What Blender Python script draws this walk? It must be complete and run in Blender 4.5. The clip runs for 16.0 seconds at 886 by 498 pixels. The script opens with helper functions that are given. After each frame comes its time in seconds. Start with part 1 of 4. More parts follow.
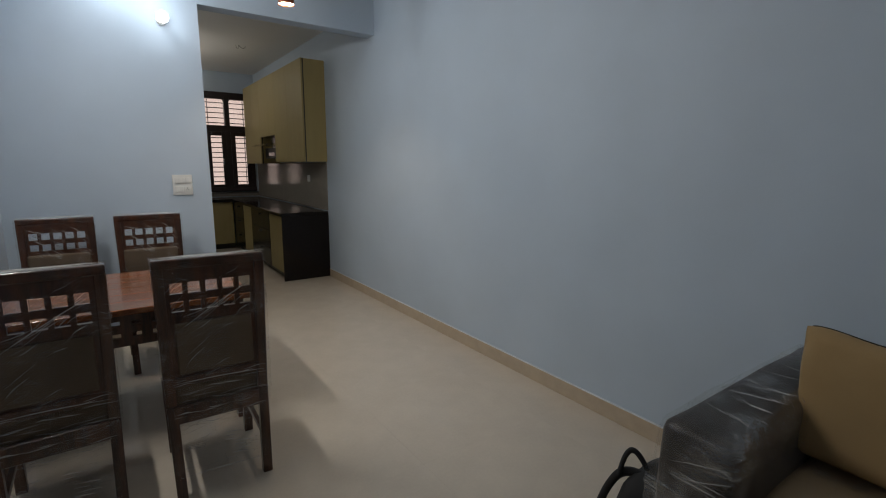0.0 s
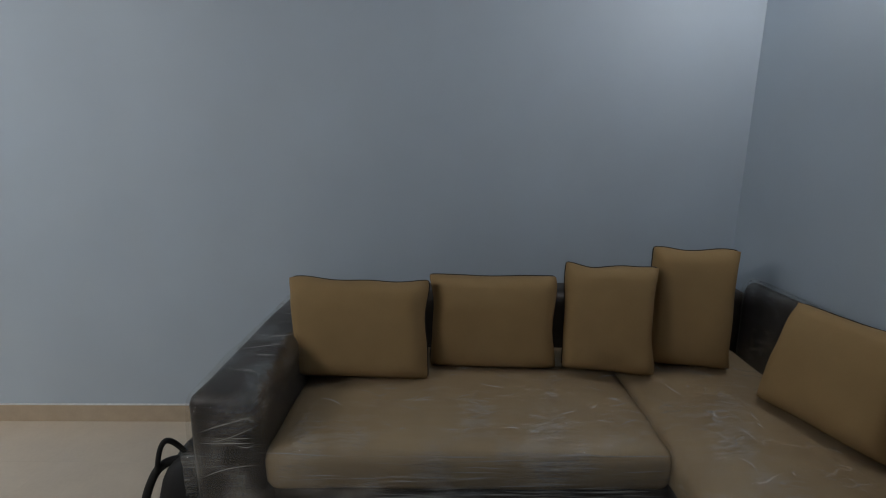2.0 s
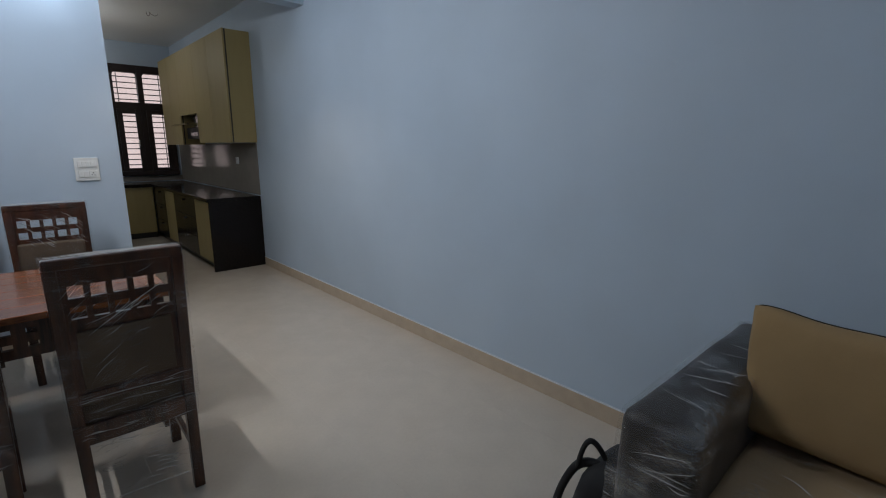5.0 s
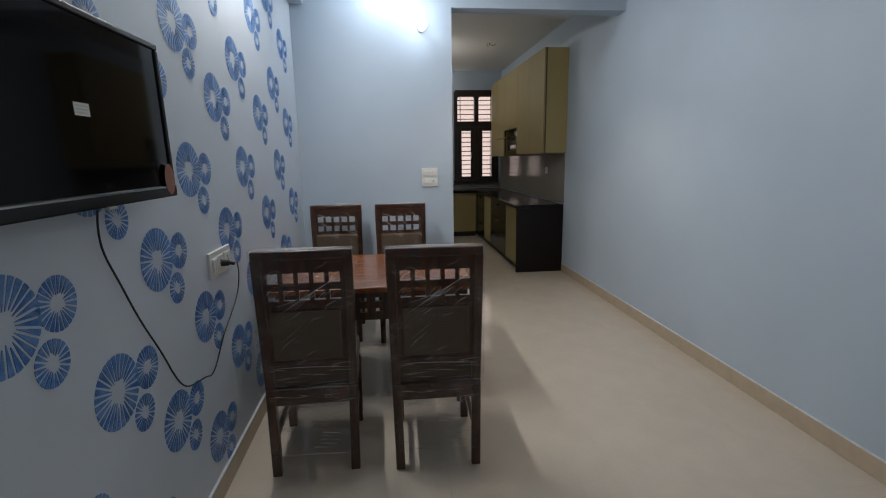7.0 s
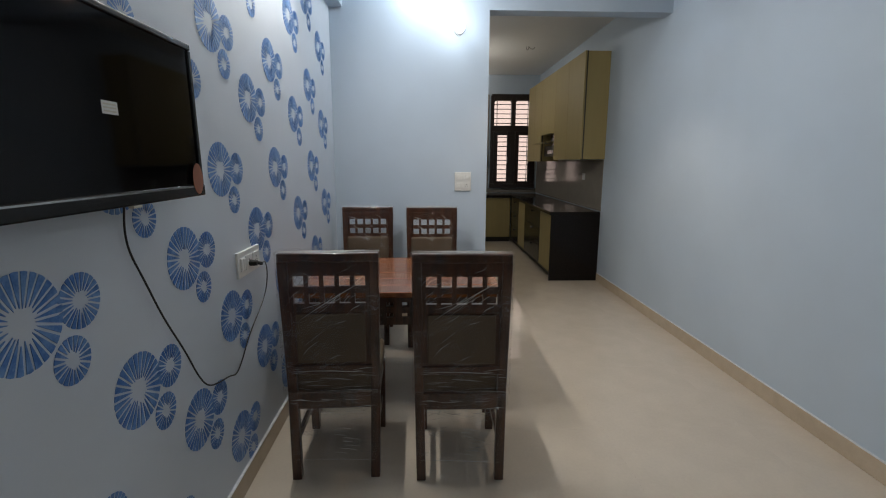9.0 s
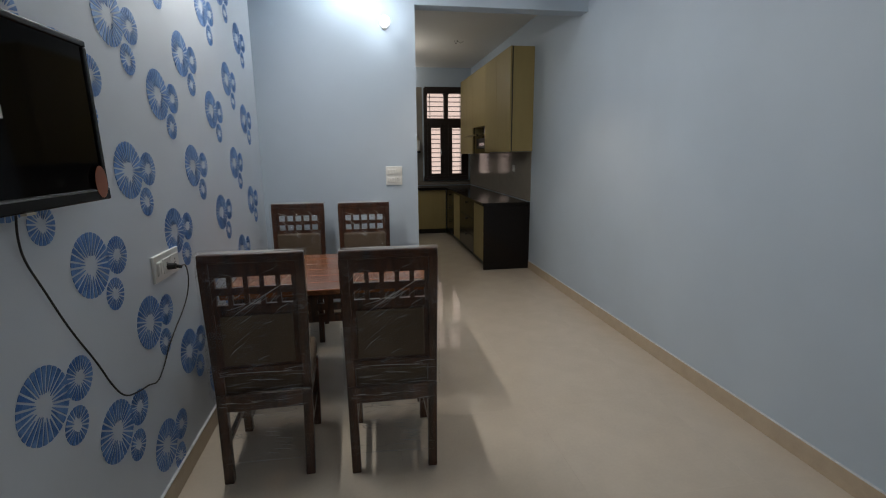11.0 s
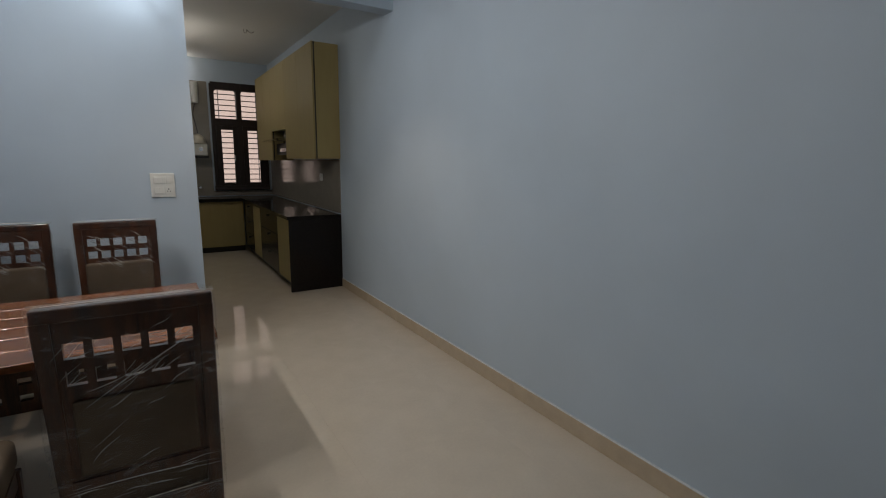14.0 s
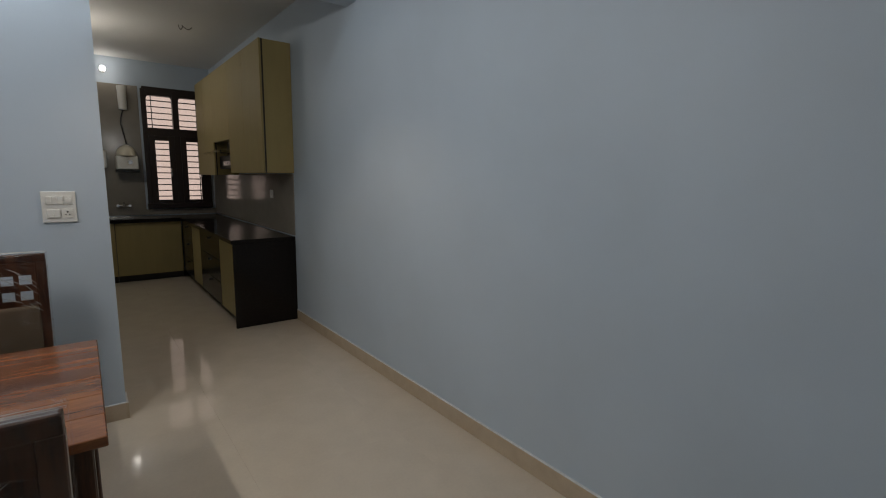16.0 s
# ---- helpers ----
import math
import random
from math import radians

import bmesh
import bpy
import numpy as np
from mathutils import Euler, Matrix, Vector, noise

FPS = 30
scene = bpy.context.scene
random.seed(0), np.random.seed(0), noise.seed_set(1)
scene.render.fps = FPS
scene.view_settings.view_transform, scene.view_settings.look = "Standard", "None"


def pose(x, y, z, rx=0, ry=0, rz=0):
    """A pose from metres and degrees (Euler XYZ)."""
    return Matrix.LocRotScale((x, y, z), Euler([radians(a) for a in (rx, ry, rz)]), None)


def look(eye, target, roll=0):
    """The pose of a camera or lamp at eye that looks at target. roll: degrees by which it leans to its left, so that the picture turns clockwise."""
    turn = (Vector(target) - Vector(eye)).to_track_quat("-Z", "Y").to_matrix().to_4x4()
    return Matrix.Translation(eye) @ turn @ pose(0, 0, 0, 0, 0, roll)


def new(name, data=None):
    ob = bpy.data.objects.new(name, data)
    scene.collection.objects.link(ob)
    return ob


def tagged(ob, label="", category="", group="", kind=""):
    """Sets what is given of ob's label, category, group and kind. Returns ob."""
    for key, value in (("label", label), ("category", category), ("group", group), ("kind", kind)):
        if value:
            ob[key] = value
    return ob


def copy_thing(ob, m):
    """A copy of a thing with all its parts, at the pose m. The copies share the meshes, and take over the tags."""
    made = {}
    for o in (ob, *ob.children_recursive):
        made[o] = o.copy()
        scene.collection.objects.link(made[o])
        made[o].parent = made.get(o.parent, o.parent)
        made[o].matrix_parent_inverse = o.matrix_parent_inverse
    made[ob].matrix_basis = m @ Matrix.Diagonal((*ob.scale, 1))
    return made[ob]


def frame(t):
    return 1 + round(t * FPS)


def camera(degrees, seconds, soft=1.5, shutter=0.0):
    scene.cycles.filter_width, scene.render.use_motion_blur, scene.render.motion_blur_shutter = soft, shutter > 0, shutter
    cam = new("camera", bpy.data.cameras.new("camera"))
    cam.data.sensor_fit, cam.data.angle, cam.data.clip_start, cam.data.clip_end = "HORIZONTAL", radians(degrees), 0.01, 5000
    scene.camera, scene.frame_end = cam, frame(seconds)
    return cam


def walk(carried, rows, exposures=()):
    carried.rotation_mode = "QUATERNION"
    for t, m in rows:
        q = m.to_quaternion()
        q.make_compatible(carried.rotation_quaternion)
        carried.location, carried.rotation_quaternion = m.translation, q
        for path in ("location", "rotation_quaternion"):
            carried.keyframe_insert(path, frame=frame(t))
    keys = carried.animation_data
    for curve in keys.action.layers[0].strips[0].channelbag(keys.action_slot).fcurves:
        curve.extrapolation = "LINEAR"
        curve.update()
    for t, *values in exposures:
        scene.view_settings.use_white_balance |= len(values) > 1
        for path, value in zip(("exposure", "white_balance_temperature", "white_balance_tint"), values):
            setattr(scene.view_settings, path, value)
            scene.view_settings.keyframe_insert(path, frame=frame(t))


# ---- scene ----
cam = camera(86.5, 16.0, soft=1.1)
PATH = [
    (0, (-2.298, 0.496, 1.478), (-1.172, 2.111, 1.127), 0.4),
    (0.5, (-2.317, 0.477, 1.478), (-0.718, 1.626, 1.128), -0.1),
    (1, (-2.339, 0.485, 1.517), (-0.457, 0.991, 1.067), -0.8),
    (1.5, (-2.348, 0.461, 1.521), (-0.407, 0.597, 1.060), 0.7),
    (2, (-2.332, 0.376, 1.514), (-0.383, 0.393, 1.068), -0.1),
    (2.5, (-2.338, 0.329, 1.489), (-0.392, 0.160, 1.059), -0.8),
    (3, (-2.339, 0.285, 1.479), (-0.411, -0.001, 1.029), -1.5),
    (3.5, (-2.241, 0.276, 1.502), (-0.301, 0.284, 1.015), -1.4),
    (4, (-2.176, 0.343, 1.516), (-0.319, 0.886, 1.011), -1.9),
    (4.5, (-2.192, 0.498, 1.505), (-0.581, 1.583, 1.028), -1.2),
    (5, (-2.228, 0.615, 1.478), (-0.918, 2.064, 1.050), 0.2),
    (7.5, (-2.159, 0.655, 1.478), (-2.091, 2.617, 1.096), -1.3),
    (8, (-2.157, 0.670, 1.480), (-2.151, 2.632, 1.095), -0.9),
    (8.5, (-2.148, 0.670, 1.489), (-2.146, 2.635, 1.113), -0.1),
    (9, (-2.140, 0.701, 1.481), (-2.073, 2.666, 1.114), 0.2),
    (11.5, (-2.069, 0.614, 1.510), (-1.684, 2.533, 1.098), -0.2),
    (12, (-2.073, 0.589, 1.518), (-1.565, 2.479, 1.103), 0.5),
    (12.5, (-2.086, 0.598, 1.520), (-1.297, 2.392, 1.119), 1.1),
    (13, (-2.083, 0.696, 1.470), (-1.030, 2.345, 1.055), 1.3),
    (13.5, (-2.008, 0.874, 1.467), (-0.929, 2.509, 1.068), 1.0),
    (14, (-1.912, 1.121, 1.486), (-0.867, 2.788, 1.124), 0.8),
    (14.5, (-1.876, 1.401, 1.486), (-0.844, 3.082, 1.155), 1.3),
    (15, (-1.830, 1.574, 1.486), (-0.771, 3.238, 1.156), 1.2),
    (15.5, (-1.765, 1.679, 1.494), (-0.709, 3.347, 1.172), 0.8),
    (16, (-1.717, 1.711, 1.485), (-0.513, 3.279, 1.186), 0.8),
]
EXPOSURES = [(0.0, 0.05, 6500, 10), (0.5, 0.0, 6550, 10), (1.5, 0.2, 6500, 10), (3.0, 0.35, 6450, 12), (3.5, 0.33, 6300, 14), (4.5, 0.2, 5850, 16), (5.0, 0.1, 5800, 10),
             (7.5, 0.36, 6400, 10), (9.0, 0.42, 6500, 10), (11.5, 0.1, 6550, 10), (12.5, 0.0, 6550, 10), (14.0, -0.12, 6600, 10), (16.0, -0.2, 6650, 10)]
walk(cam, [(t, look(eye, target, roll)) for t, eye, target, roll in PATH], EXPOSURES)

# ---- light ----
world = bpy.data.worlds.new("sky")
scene.world = world
world.use_nodes = True
wn = world.node_tree.nodes
sky = wn.new("ShaderNodeTexSky")
sky.sky_type, sky.sun_disc, sky.sun_elevation, sky.sun_rotation = "NISHITA", False, radians(50), radians(200)
world.node_tree.links.new(sky.outputs[0], wn["Background"].inputs[0])
wn["Background"].inputs[1].default_value = 0.12


def lamp(name, kind, energy, colour, m, **values):
    data = bpy.data.lights.new(name, kind)
    data.energy, data.color = energy, colour
    for key in values:
        if key == "radius":
            data.shadow_soft_size = values[key]
        elif key == "angle":
            data.angle = values[key]
        elif key == "size":
            data.shape, data.size, data.size_y = "RECTANGLE", *values[key]
        elif key == "spot":
            data.spot_size, data.spot_blend = values[key]
    ob = new(name, data)
    ob.matrix_world = m
    return ob


W, D, H = -2.972, 5.03, 3.08  # left wall, dividing wall, ceiling
GLOBE, GLOBE_W, GLOBE_B, GLOBE_K = (-1.863, 4.915, 2.585), (-2.912, 3.30, 2.63), (-0.75, -0.955, 2.45), (-1.345, 9.835, 2.89)
BULB_K = (-1.78, 8.1, 2.62)
lamp("globe_light", "POINT", 1.2, (0.8, 0.91, 1.0), pose(*GLOBE), radius=0.055)
GLOBE_D = (-2.14, 4.80, 2.94)
lamp("high_globe_light", "POINT", 12.5, (0.86, 0.94, 1.0), pose(*GLOBE_D), radius=0.05)
lamp("batten_light", "AREA", 23, (1.0, 0.965, 0.9), look((GLOBE_W[0] + 0.03, *GLOBE_W[1:]), (-0.6, GLOBE_W[1], 1.2)), size=(1.15, 0.05))
lamp("back_globe_light", "POINT", 10, (1.0, 0.965, 0.93), pose(*GLOBE_B), radius=0.05)
lamp("kitchen_pendant_light", "POINT", 14, (1.0, 0.93, 0.82), pose(*BULB_K), radius=0.04)
lamp("kitchen_globe_light", "POINT", 1.0, (1.0, 0.9, 0.8), pose(*GLOBE_K), radius=0.04)
lamp("downlight_light", "SPOT", 22, (1.0, 0.8, 0.6), pose(-1.035, 4.5, 2.71), radius=0.03, spot=(radians(110), 0.6))
lamp("sun", "SUN", 2.5, (1.0, 0.95, 0.88), look((0, 0, 0), (-0.5, 0.5, -0.9)), angle=radians(0.5))


# ---- materials ----
def material(name, colour, rough=0.5, metal=0.0, vary=0.12, scale=6.0, bump=0.1, fine=120.0, coat=0.0, stretch=(1, 1, 1), second=None, ramp=(0.35, 0.7), spec=0.5):
    """Two scales of variation: a broad stain and a fine grain, with a little relief."""
    mat = bpy.data.materials.new(name)
    mat.use_nodes = True
    nodes, links = mat.node_tree.nodes, mat.node_tree.links
    b = nodes["Principled BSDF"]
    b.inputs["Roughness"].default_value, b.inputs["Metallic"].default_value = rough, metal
    b.inputs["Coat Weight"].default_value, b.inputs["Coat Roughness"].default_value = coat, 0.08
    b.inputs["Specular IOR Level"].default_value = spec
    co, mp = nodes.new("ShaderNodeTexCoord"), nodes.new("ShaderNodeMapping")
    mp.inputs["Scale"].default_value = stretch
    links.new(co.outputs["Object"], mp.inputs["Vector"])
    broad, grain, mix, cr = nodes.new("ShaderNodeTexNoise"), nodes.new("ShaderNodeTexNoise"), nodes.new("ShaderNodeMix"), nodes.new("ShaderNodeValToRGB")
    broad.inputs["Scale"].default_value, broad.inputs["Detail"].default_value = scale, 5
    grain.inputs["Scale"].default_value, grain.inputs["Detail"].default_value = fine, 3
    for n in (broad, grain):
        links.new(mp.outputs[0], n.inputs["Vector"])
    mix.data_type = "FLOAT"
    mix.inputs["Factor"].default_value = 0.3
    links.new(broad.outputs[0], mix.inputs[2])
    links.new(grain.outputs[0], mix.inputs[3])
    other = second or tuple(c * (1 - vary * 2) for c in colour)
    cr.color_ramp.elements[0].position, cr.color_ramp.elements[1].position = ramp
    cr.color_ramp.elements[0].color, cr.color_ramp.elements[1].color = (*other, 1), (*colour, 1)
    links.new(mix.outputs[0], cr.inputs[0])
    links.new(cr.outputs[0], b.inputs["Base Color"])
    if bump:
        bp = nodes.new("ShaderNodeBump")
        bp.inputs["Strength"].default_value, bp.inputs["Distance"].default_value = bump, 0.004
        links.new(mix.outputs[0], bp.inputs["Height"])
        links.new(bp.outputs[0], b.inputs["Normal"])
    return mat


def film_material(name, cover, scale, stretch, haze=0.04, turn=0.0, shine=0.05, base=0.006, fine=1.8):
    """Clear stretch film: seen through, with glossy wrinkles and thin milky folds whose pale colour also paints
    highlight streaks.
    """
    mat = bpy.data.materials.new(name)
    mat.use_nodes = True
    nodes, links = mat.node_tree.nodes, mat.node_tree.links
    nodes.clear()
    out, clear, gloss, milk = (nodes.new("ShaderNode" + k) for k in ("OutputMaterial", "BsdfTransparent", "BsdfGlossy", "BsdfDiffuse"))
    clear.inputs[0].default_value = (0.97, 0.97, 0.97, 1)
    gloss.inputs["Roughness"].default_value = 0.05
    gloss.inputs["Color"].default_value = (1, 1, 1, 1)
    milk.inputs[0].default_value = (0.7, 0.7, 0.68, 1)
    co, mp, folds, crumple, cr, bp = (nodes.new("ShaderNode" + k) for k in ("TexCoord", "Mapping", "TexNoise", "TexNoise", "ValToRGB", "Bump"))
    mp.inputs["Scale"].default_value, mp.inputs["Rotation"].default_value = stretch, (radians(turn), radians(turn), 0)
    folds.inputs["Scale"].default_value, folds.inputs["Detail"].default_value, folds.inputs["Distortion"].default_value = scale, 4, 0.6
    crumple.inputs["Scale"].default_value, crumple.inputs["Detail"].default_value = scale * fine, 5
    links.new(co.outputs["Object"], mp.inputs[0])
    links.new(mp.outputs[0], folds.inputs["Vector"])
    links.new(mp.outputs[0], crumple.inputs["Vector"])
    e = cr.color_ramp.elements
    e[0].position, e[0].color, e[1].position, e[1].color = 0.5 - 0.016, (0,) * 3 + (1,), 0.5 + 0.016, (0,) * 3 + (1,)
    mid = e.new(0.5)
    # cover: how strongly the whitish highlight streaks are painted along the folds
    mid.color = (cover,) * 3 + (1,)
    links.new(folds.outputs[0], cr.inputs[0])
    where, keep, times, plus = (nodes.new("ShaderNode" + k) for k in ("TexNoise", "MapRange", "Math", "Math"))
    where.inputs["Scale"].default_value = 6.0
    links.new(co.outputs["Object"], where.inputs["Vector"])
    keep.inputs[1].default_value, keep.inputs[2].default_value, keep.inputs[3].default_value, keep.inputs[4].default_value = 0.46, 0.62, 0.12, 1.0
    links.new(where.outputs[0], keep.inputs[0])
    times.operation, plus.operation = "MULTIPLY", "ADD"
    links.new(cr.outputs[0], times.inputs[0])
    links.new(keep.outputs[0], times.inputs[1])
    links.new(times.outputs[0], plus.inputs[0])
    plus.inputs[1].default_value = haze
    bp.inputs["Strength"].default_value, bp.inputs["Distance"].default_value = 1.0, 0.02
    links.new(crumple.outputs[0], bp.inputs["Height"])
    links.new(bp.outputs[0], gloss.inputs["Normal"])
    a, m2, sheen, lift = (nodes.new("ShaderNode" + k) for k in ("MixShader", "MixShader", "Math", "Math"))
    links.new(plus.outputs[0], a.inputs[0])
    links.new(clear.outputs[0], a.inputs[1])
    links.new(milk.outputs[0], a.inputs[2])
    sheen.operation, lift.operation = "MULTIPLY", "ADD"
    sheen.inputs[1].default_value, lift.inputs[1].default_value = shine, base
    links.new(keep.outputs[0], sheen.inputs[0])
    links.new(sheen.outputs[0], lift.inputs[0])
    links.new(lift.outputs[0], m2.inputs[0])
    links.new(a.outputs[0], m2.inputs[1])
    links.new(gloss.outputs[0], m2.inputs[2])
    links.new(m2.outputs[0], out.inputs[0])
    return mat


def glow(name, colour, strength, base=1.0):
    mat = bpy.data.materials.new(name)
    mat.use_nodes = True
    b = mat.node_tree.nodes["Principled BSDF"]
    b.inputs["Base Color"].default_value = (*(c * base for c in colour), 1)
    b.inputs["Emission Color"].default_value, b.inputs["Emission Strength"].default_value = (*colour, 1), strength
    return mat


def glass(name):
    mat = bpy.data.materials.new(name)
    mat.use_nodes = True
    b = mat.node_tree.nodes["Principled BSDF"]
    b.inputs["Transmission Weight"].default_value, b.inputs["Roughness"].default_value, b.inputs["IOR"].default_value = 1, 0.02, 1.45
    return mat


M_BLUE = material("blue_wall_paint", (0.475, 0.555, 0.64), 0.6, vary=0.04, scale=1.8, bump=0.06, fine=260)
M_PATTERN = material("pale_wall_paper", (0.60, 0.645, 0.70), 0.5, vary=0.025, scale=3, bump=0.05, fine=260)
M_MOTIF = material("blue_print", (0.05, 0.16, 0.44), 0.35, scale=26, bump=0.03, second=(0.15, 0.29, 0.56), ramp=(0.40, 0.58))
M_CEIL = material("white_ceiling_paint", (0.74, 0.74, 0.73), 0.7, vary=0.02, scale=2, bump=0.04, fine=200)
M_TILE = material("cream_floor_tile", (0.60, 0.525, 0.43), 0.055, spec=0.4, vary=0.05, scale=5, bump=0.008, fine=60, stretch=(1, 1, 1))
M_GROUT = material("tile_grout", (0.57, 0.50, 0.41), 0.5, scale=30)
M_SKIRT = material("beige_skirting_tile", (0.52, 0.42, 0.31), 0.25, vary=0.06, scale=12, bump=0.02)
M_SEAM = material("white_putty", (0.72, 0.74, 0.76), 0.7, scale=40)
M_WOOD = material("dark_sheesham_wood", (0.078, 0.027, 0.011), 0.28, scale=3.5, bump=0.12, fine=22, coat=0.35, stretch=(9, 9, 1), second=(0.014, 0.005, 0.003), ramp=(0.36, 0.62))
M_TOP = material("striped_sheesham_table", (0.27, 0.098, 0.034), 0.24, scale=1.7, bump=0.08, fine=22, coat=0.35, stretch=(1, 7, 5), second=(0.065, 0.019, 0.008), ramp=(0.34, 0.62))
M_SEAT = material("brown_seat_fabric", (0.115, 0.08, 0.05), 0.85, vary=0.12, scale=10, bump=0.2, fine=320)
M_OLIVE = material("tan_cushion_fabric", (0.33, 0.215, 0.095), 0.9, vary=0.07, scale=7, bump=0.3, fine=420)
M_PIPING = material("dark_piping", (0.02, 0.016, 0.012), 0.7, bump=0)
M_LEATHER = material("dark_brown_upholstery", (0.035, 0.028, 0.024), 0.45, vary=0.15, scale=14, bump=0.15, fine=200)
M_BEIGE = material("beige_seat_upholstery", (0.38, 0.28, 0.16), 0.7, vary=0.08, scale=7, bump=0.15, fine=300)
M_FILM = film_material("stretch_film", 0.35, 6.0, (1.0, 1, 4.0), 0.0, 22, 0.03, 0.003)
M_FILM_SOFA = film_material("sofa_stretch_film", 0.40, 4.6, (2.4, 0.9, 5.0), 0.010, 6, 0.15, 0.014, 1.9)
M_FILM_PULL = film_material("pulled_stretch_film", 0.5, 2.6, (1.0, 0.45, 14.0), 0.015, 2, 0.14, 0.012, 1.6)
M_GRANITE = material("black_granite", (0.016, 0.012, 0.010), 0.1, spec=0.2, vary=0.3, scale=60, bump=0, fine=300, second=(0.007, 0.006, 0.006))
M_LAMINATE = material("olive_laminate", (0.36, 0.285, 0.125), 0.5, spec=0.25, vary=0.05, scale=4, bump=0.03, fine=180, stretch=(4, 4, 0.6))
M_LAM_EDGE = material("dark_laminate_edge", (0.02, 0.015, 0.01), 0.4, bump=0)
M_BLACKFRONT = material("black_drawer_laminate", (0.014, 0.013, 0.012), 0.22, vary=0.2, scale=12, bump=0)
M_KTILE = material("grey_wall_tile", (0.27, 0.245, 0.21), 0.12, vary=0.06, scale=7, bump=0.01)
M_CHROME = material("steel", (0.6, 0.6, 0.6), 0.2, metal=1, bump=0)
M_TVPLASTIC = material("black_tv_plastic", (0.008, 0.008, 0.009), 0.25, vary=0.1, bump=0, spec=0.3)
M_SCREEN = material("tv_screen", (0.003, 0.003, 0.004), 0.06, vary=0.05, bump=0, spec=0.16)
M_WHITE = material("white_plastic", (0.74, 0.74, 0.71), 0.3, vary=0.03, scale=20, bump=0.01)
M_CREAM = material("cream_plastic", (0.62, 0.58, 0.48), 0.4, vary=0.04, scale=20, bump=0.01)
M_BLACK = material("black_plastic", (0.012, 0.012, 0.012), 0.4, bump=0)
M_BAG = material("black_nylon", (0.012, 0.012, 0.013), 0.75, vary=0.2, scale=20, bump=0.3, fine=300)
M_RED = material("red_sticker", (0.55, 0.05, 0.03), 0.25, bump=0)
M_YELLOW = material("yellow_print", (0.8, 0.55, 0.08), 0.3, bump=0)
M_GREEN = material("green_print", (0.1, 0.4, 0.12), 0.3, bump=0)
M_VIOLET = material("violet_print", (0.2, 0.1, 0.35), 0.3, bump=0)
M_ORANGE = material("brown_sticker", (0.35, 0.10, 0.04), 0.3, bump=0)
M_COPPER = material("copper", (0.36, 0.10, 0.045), 0.3, metal=0.7, bump=0)
M_WINWOOD = material("dark_window_wood", (0.022, 0.011, 0.008), 0.4, vary=0.2, scale=5, bump=0.1, stretch=(6, 6, 1))
M_IRON = material("grille_iron", (0.05, 0.04, 0.035), 0.6, bump=0)
M_BOXBLUE = material("blue_plastic_case", (0.03, 0.09, 0.30), 0.4, vary=0.1, scale=12, bump=0.02)
M_GLASS = glass("clear_glass")
M_SMOKED = material("smoked_glass_top", (0.03, 0.034, 0.04), 0.06, vary=0.2, bump=0)
M_GLOBE = glow("lit_globe", (0.95, 0.98, 1.0), 6)
M_GLOBE_K = glow("lit_bulb", (1.0, 0.97, 0.92), 10)
M_WARM = glow("lit_warm_lens", (1.0, 0.72, 0.48), 12)
# Daylight on the outside wall is put in as emission, base nearly black.
M_OUTSIDE = glow("glowing_plaster", (1.0, 0.76, 0.66), 0.85, 0.1)


# ---- mesh helpers ----
def part(name, bm, mat, parent=None, label="", smooth=False):
    me = bpy.data.meshes.new(name)
    bmesh.ops.recalc_face_normals(bm, faces=bm.faces)
    bm.to_mesh(me)
    bm.free()
    me.materials.append(mat)
    if smooth:
        me.shade_smooth()
    ob = new(name, me)
    ob.parent = parent
    if label:
        ob["label"] = label
    return ob


def block(bm, x0, x1, y0, y1, z0, z1, bevel=0.0, segments=2):
    vs = bmesh.ops.create_cube(bm, size=1.0, matrix=Matrix.LocRotScale(((x0 + x1) / 2, (y0 + y1) / 2, (z0 + z1) / 2), None, (abs(x1 - x0), abs(y1 - y0), abs(z1 - z0))))["verts"]
    if bevel:
        es = list({e for v in vs for e in v.link_edges})
        bmesh.ops.bevel(bm, geom=es, offset=bevel, segments=segments, affect="EDGES", profile=0.5)
    return bm


def box(*v, bevel=0.0, segments=2):
    return block(bmesh.new(), *v, bevel=bevel, segments=segments)


def rod(bm, a, b, r0, r1=None, n=12):
    a, b = Vector(a), Vector(b)
    m = Matrix.Translation((a + b) / 2) @ (b - a).to_track_quat("Z", "Y").to_matrix().to_4x4()
    bmesh.ops.create_cone(bm, cap_ends=True, segments=n, radius1=r0, radius2=r0 if r1 is None else r1, depth=(b - a).length, matrix=m)
    return bm


def ball(r, m, squash=1.0):
    bm = bmesh.new()
    bmesh.ops.create_uvsphere(bm, u_segments=24, v_segments=14, radius=r, matrix=m @ Matrix.Diagonal((1, 1, squash, 1)))
    return bm


def post(bm, bottom, top, w, d, bevel=0.003):
    """A leg that leans: a square bar from bottom to top, w wide and d deep, level at both ends."""
    vs = [bm.verts.new((p[0] + sx * w / 2, p[1] + sy * d / 2, p[2])) for p in (bottom, top) for sx, sy in ((-1, -1), (1, -1), (1, 1), (-1, 1))]
    fs = [bm.faces.new([vs[i] for i in q]) for q in ((3, 2, 1, 0), (4, 5, 6, 7), (0, 1, 5, 4), (1, 2, 6, 5), (2, 3, 7, 6), (3, 0, 4, 7))]
    if bevel:
        bmesh.ops.bevel(bm, geom=list({e for f in fs for e in f.edges}), offset=bevel, segments=1, affect="EDGES")
    return bm


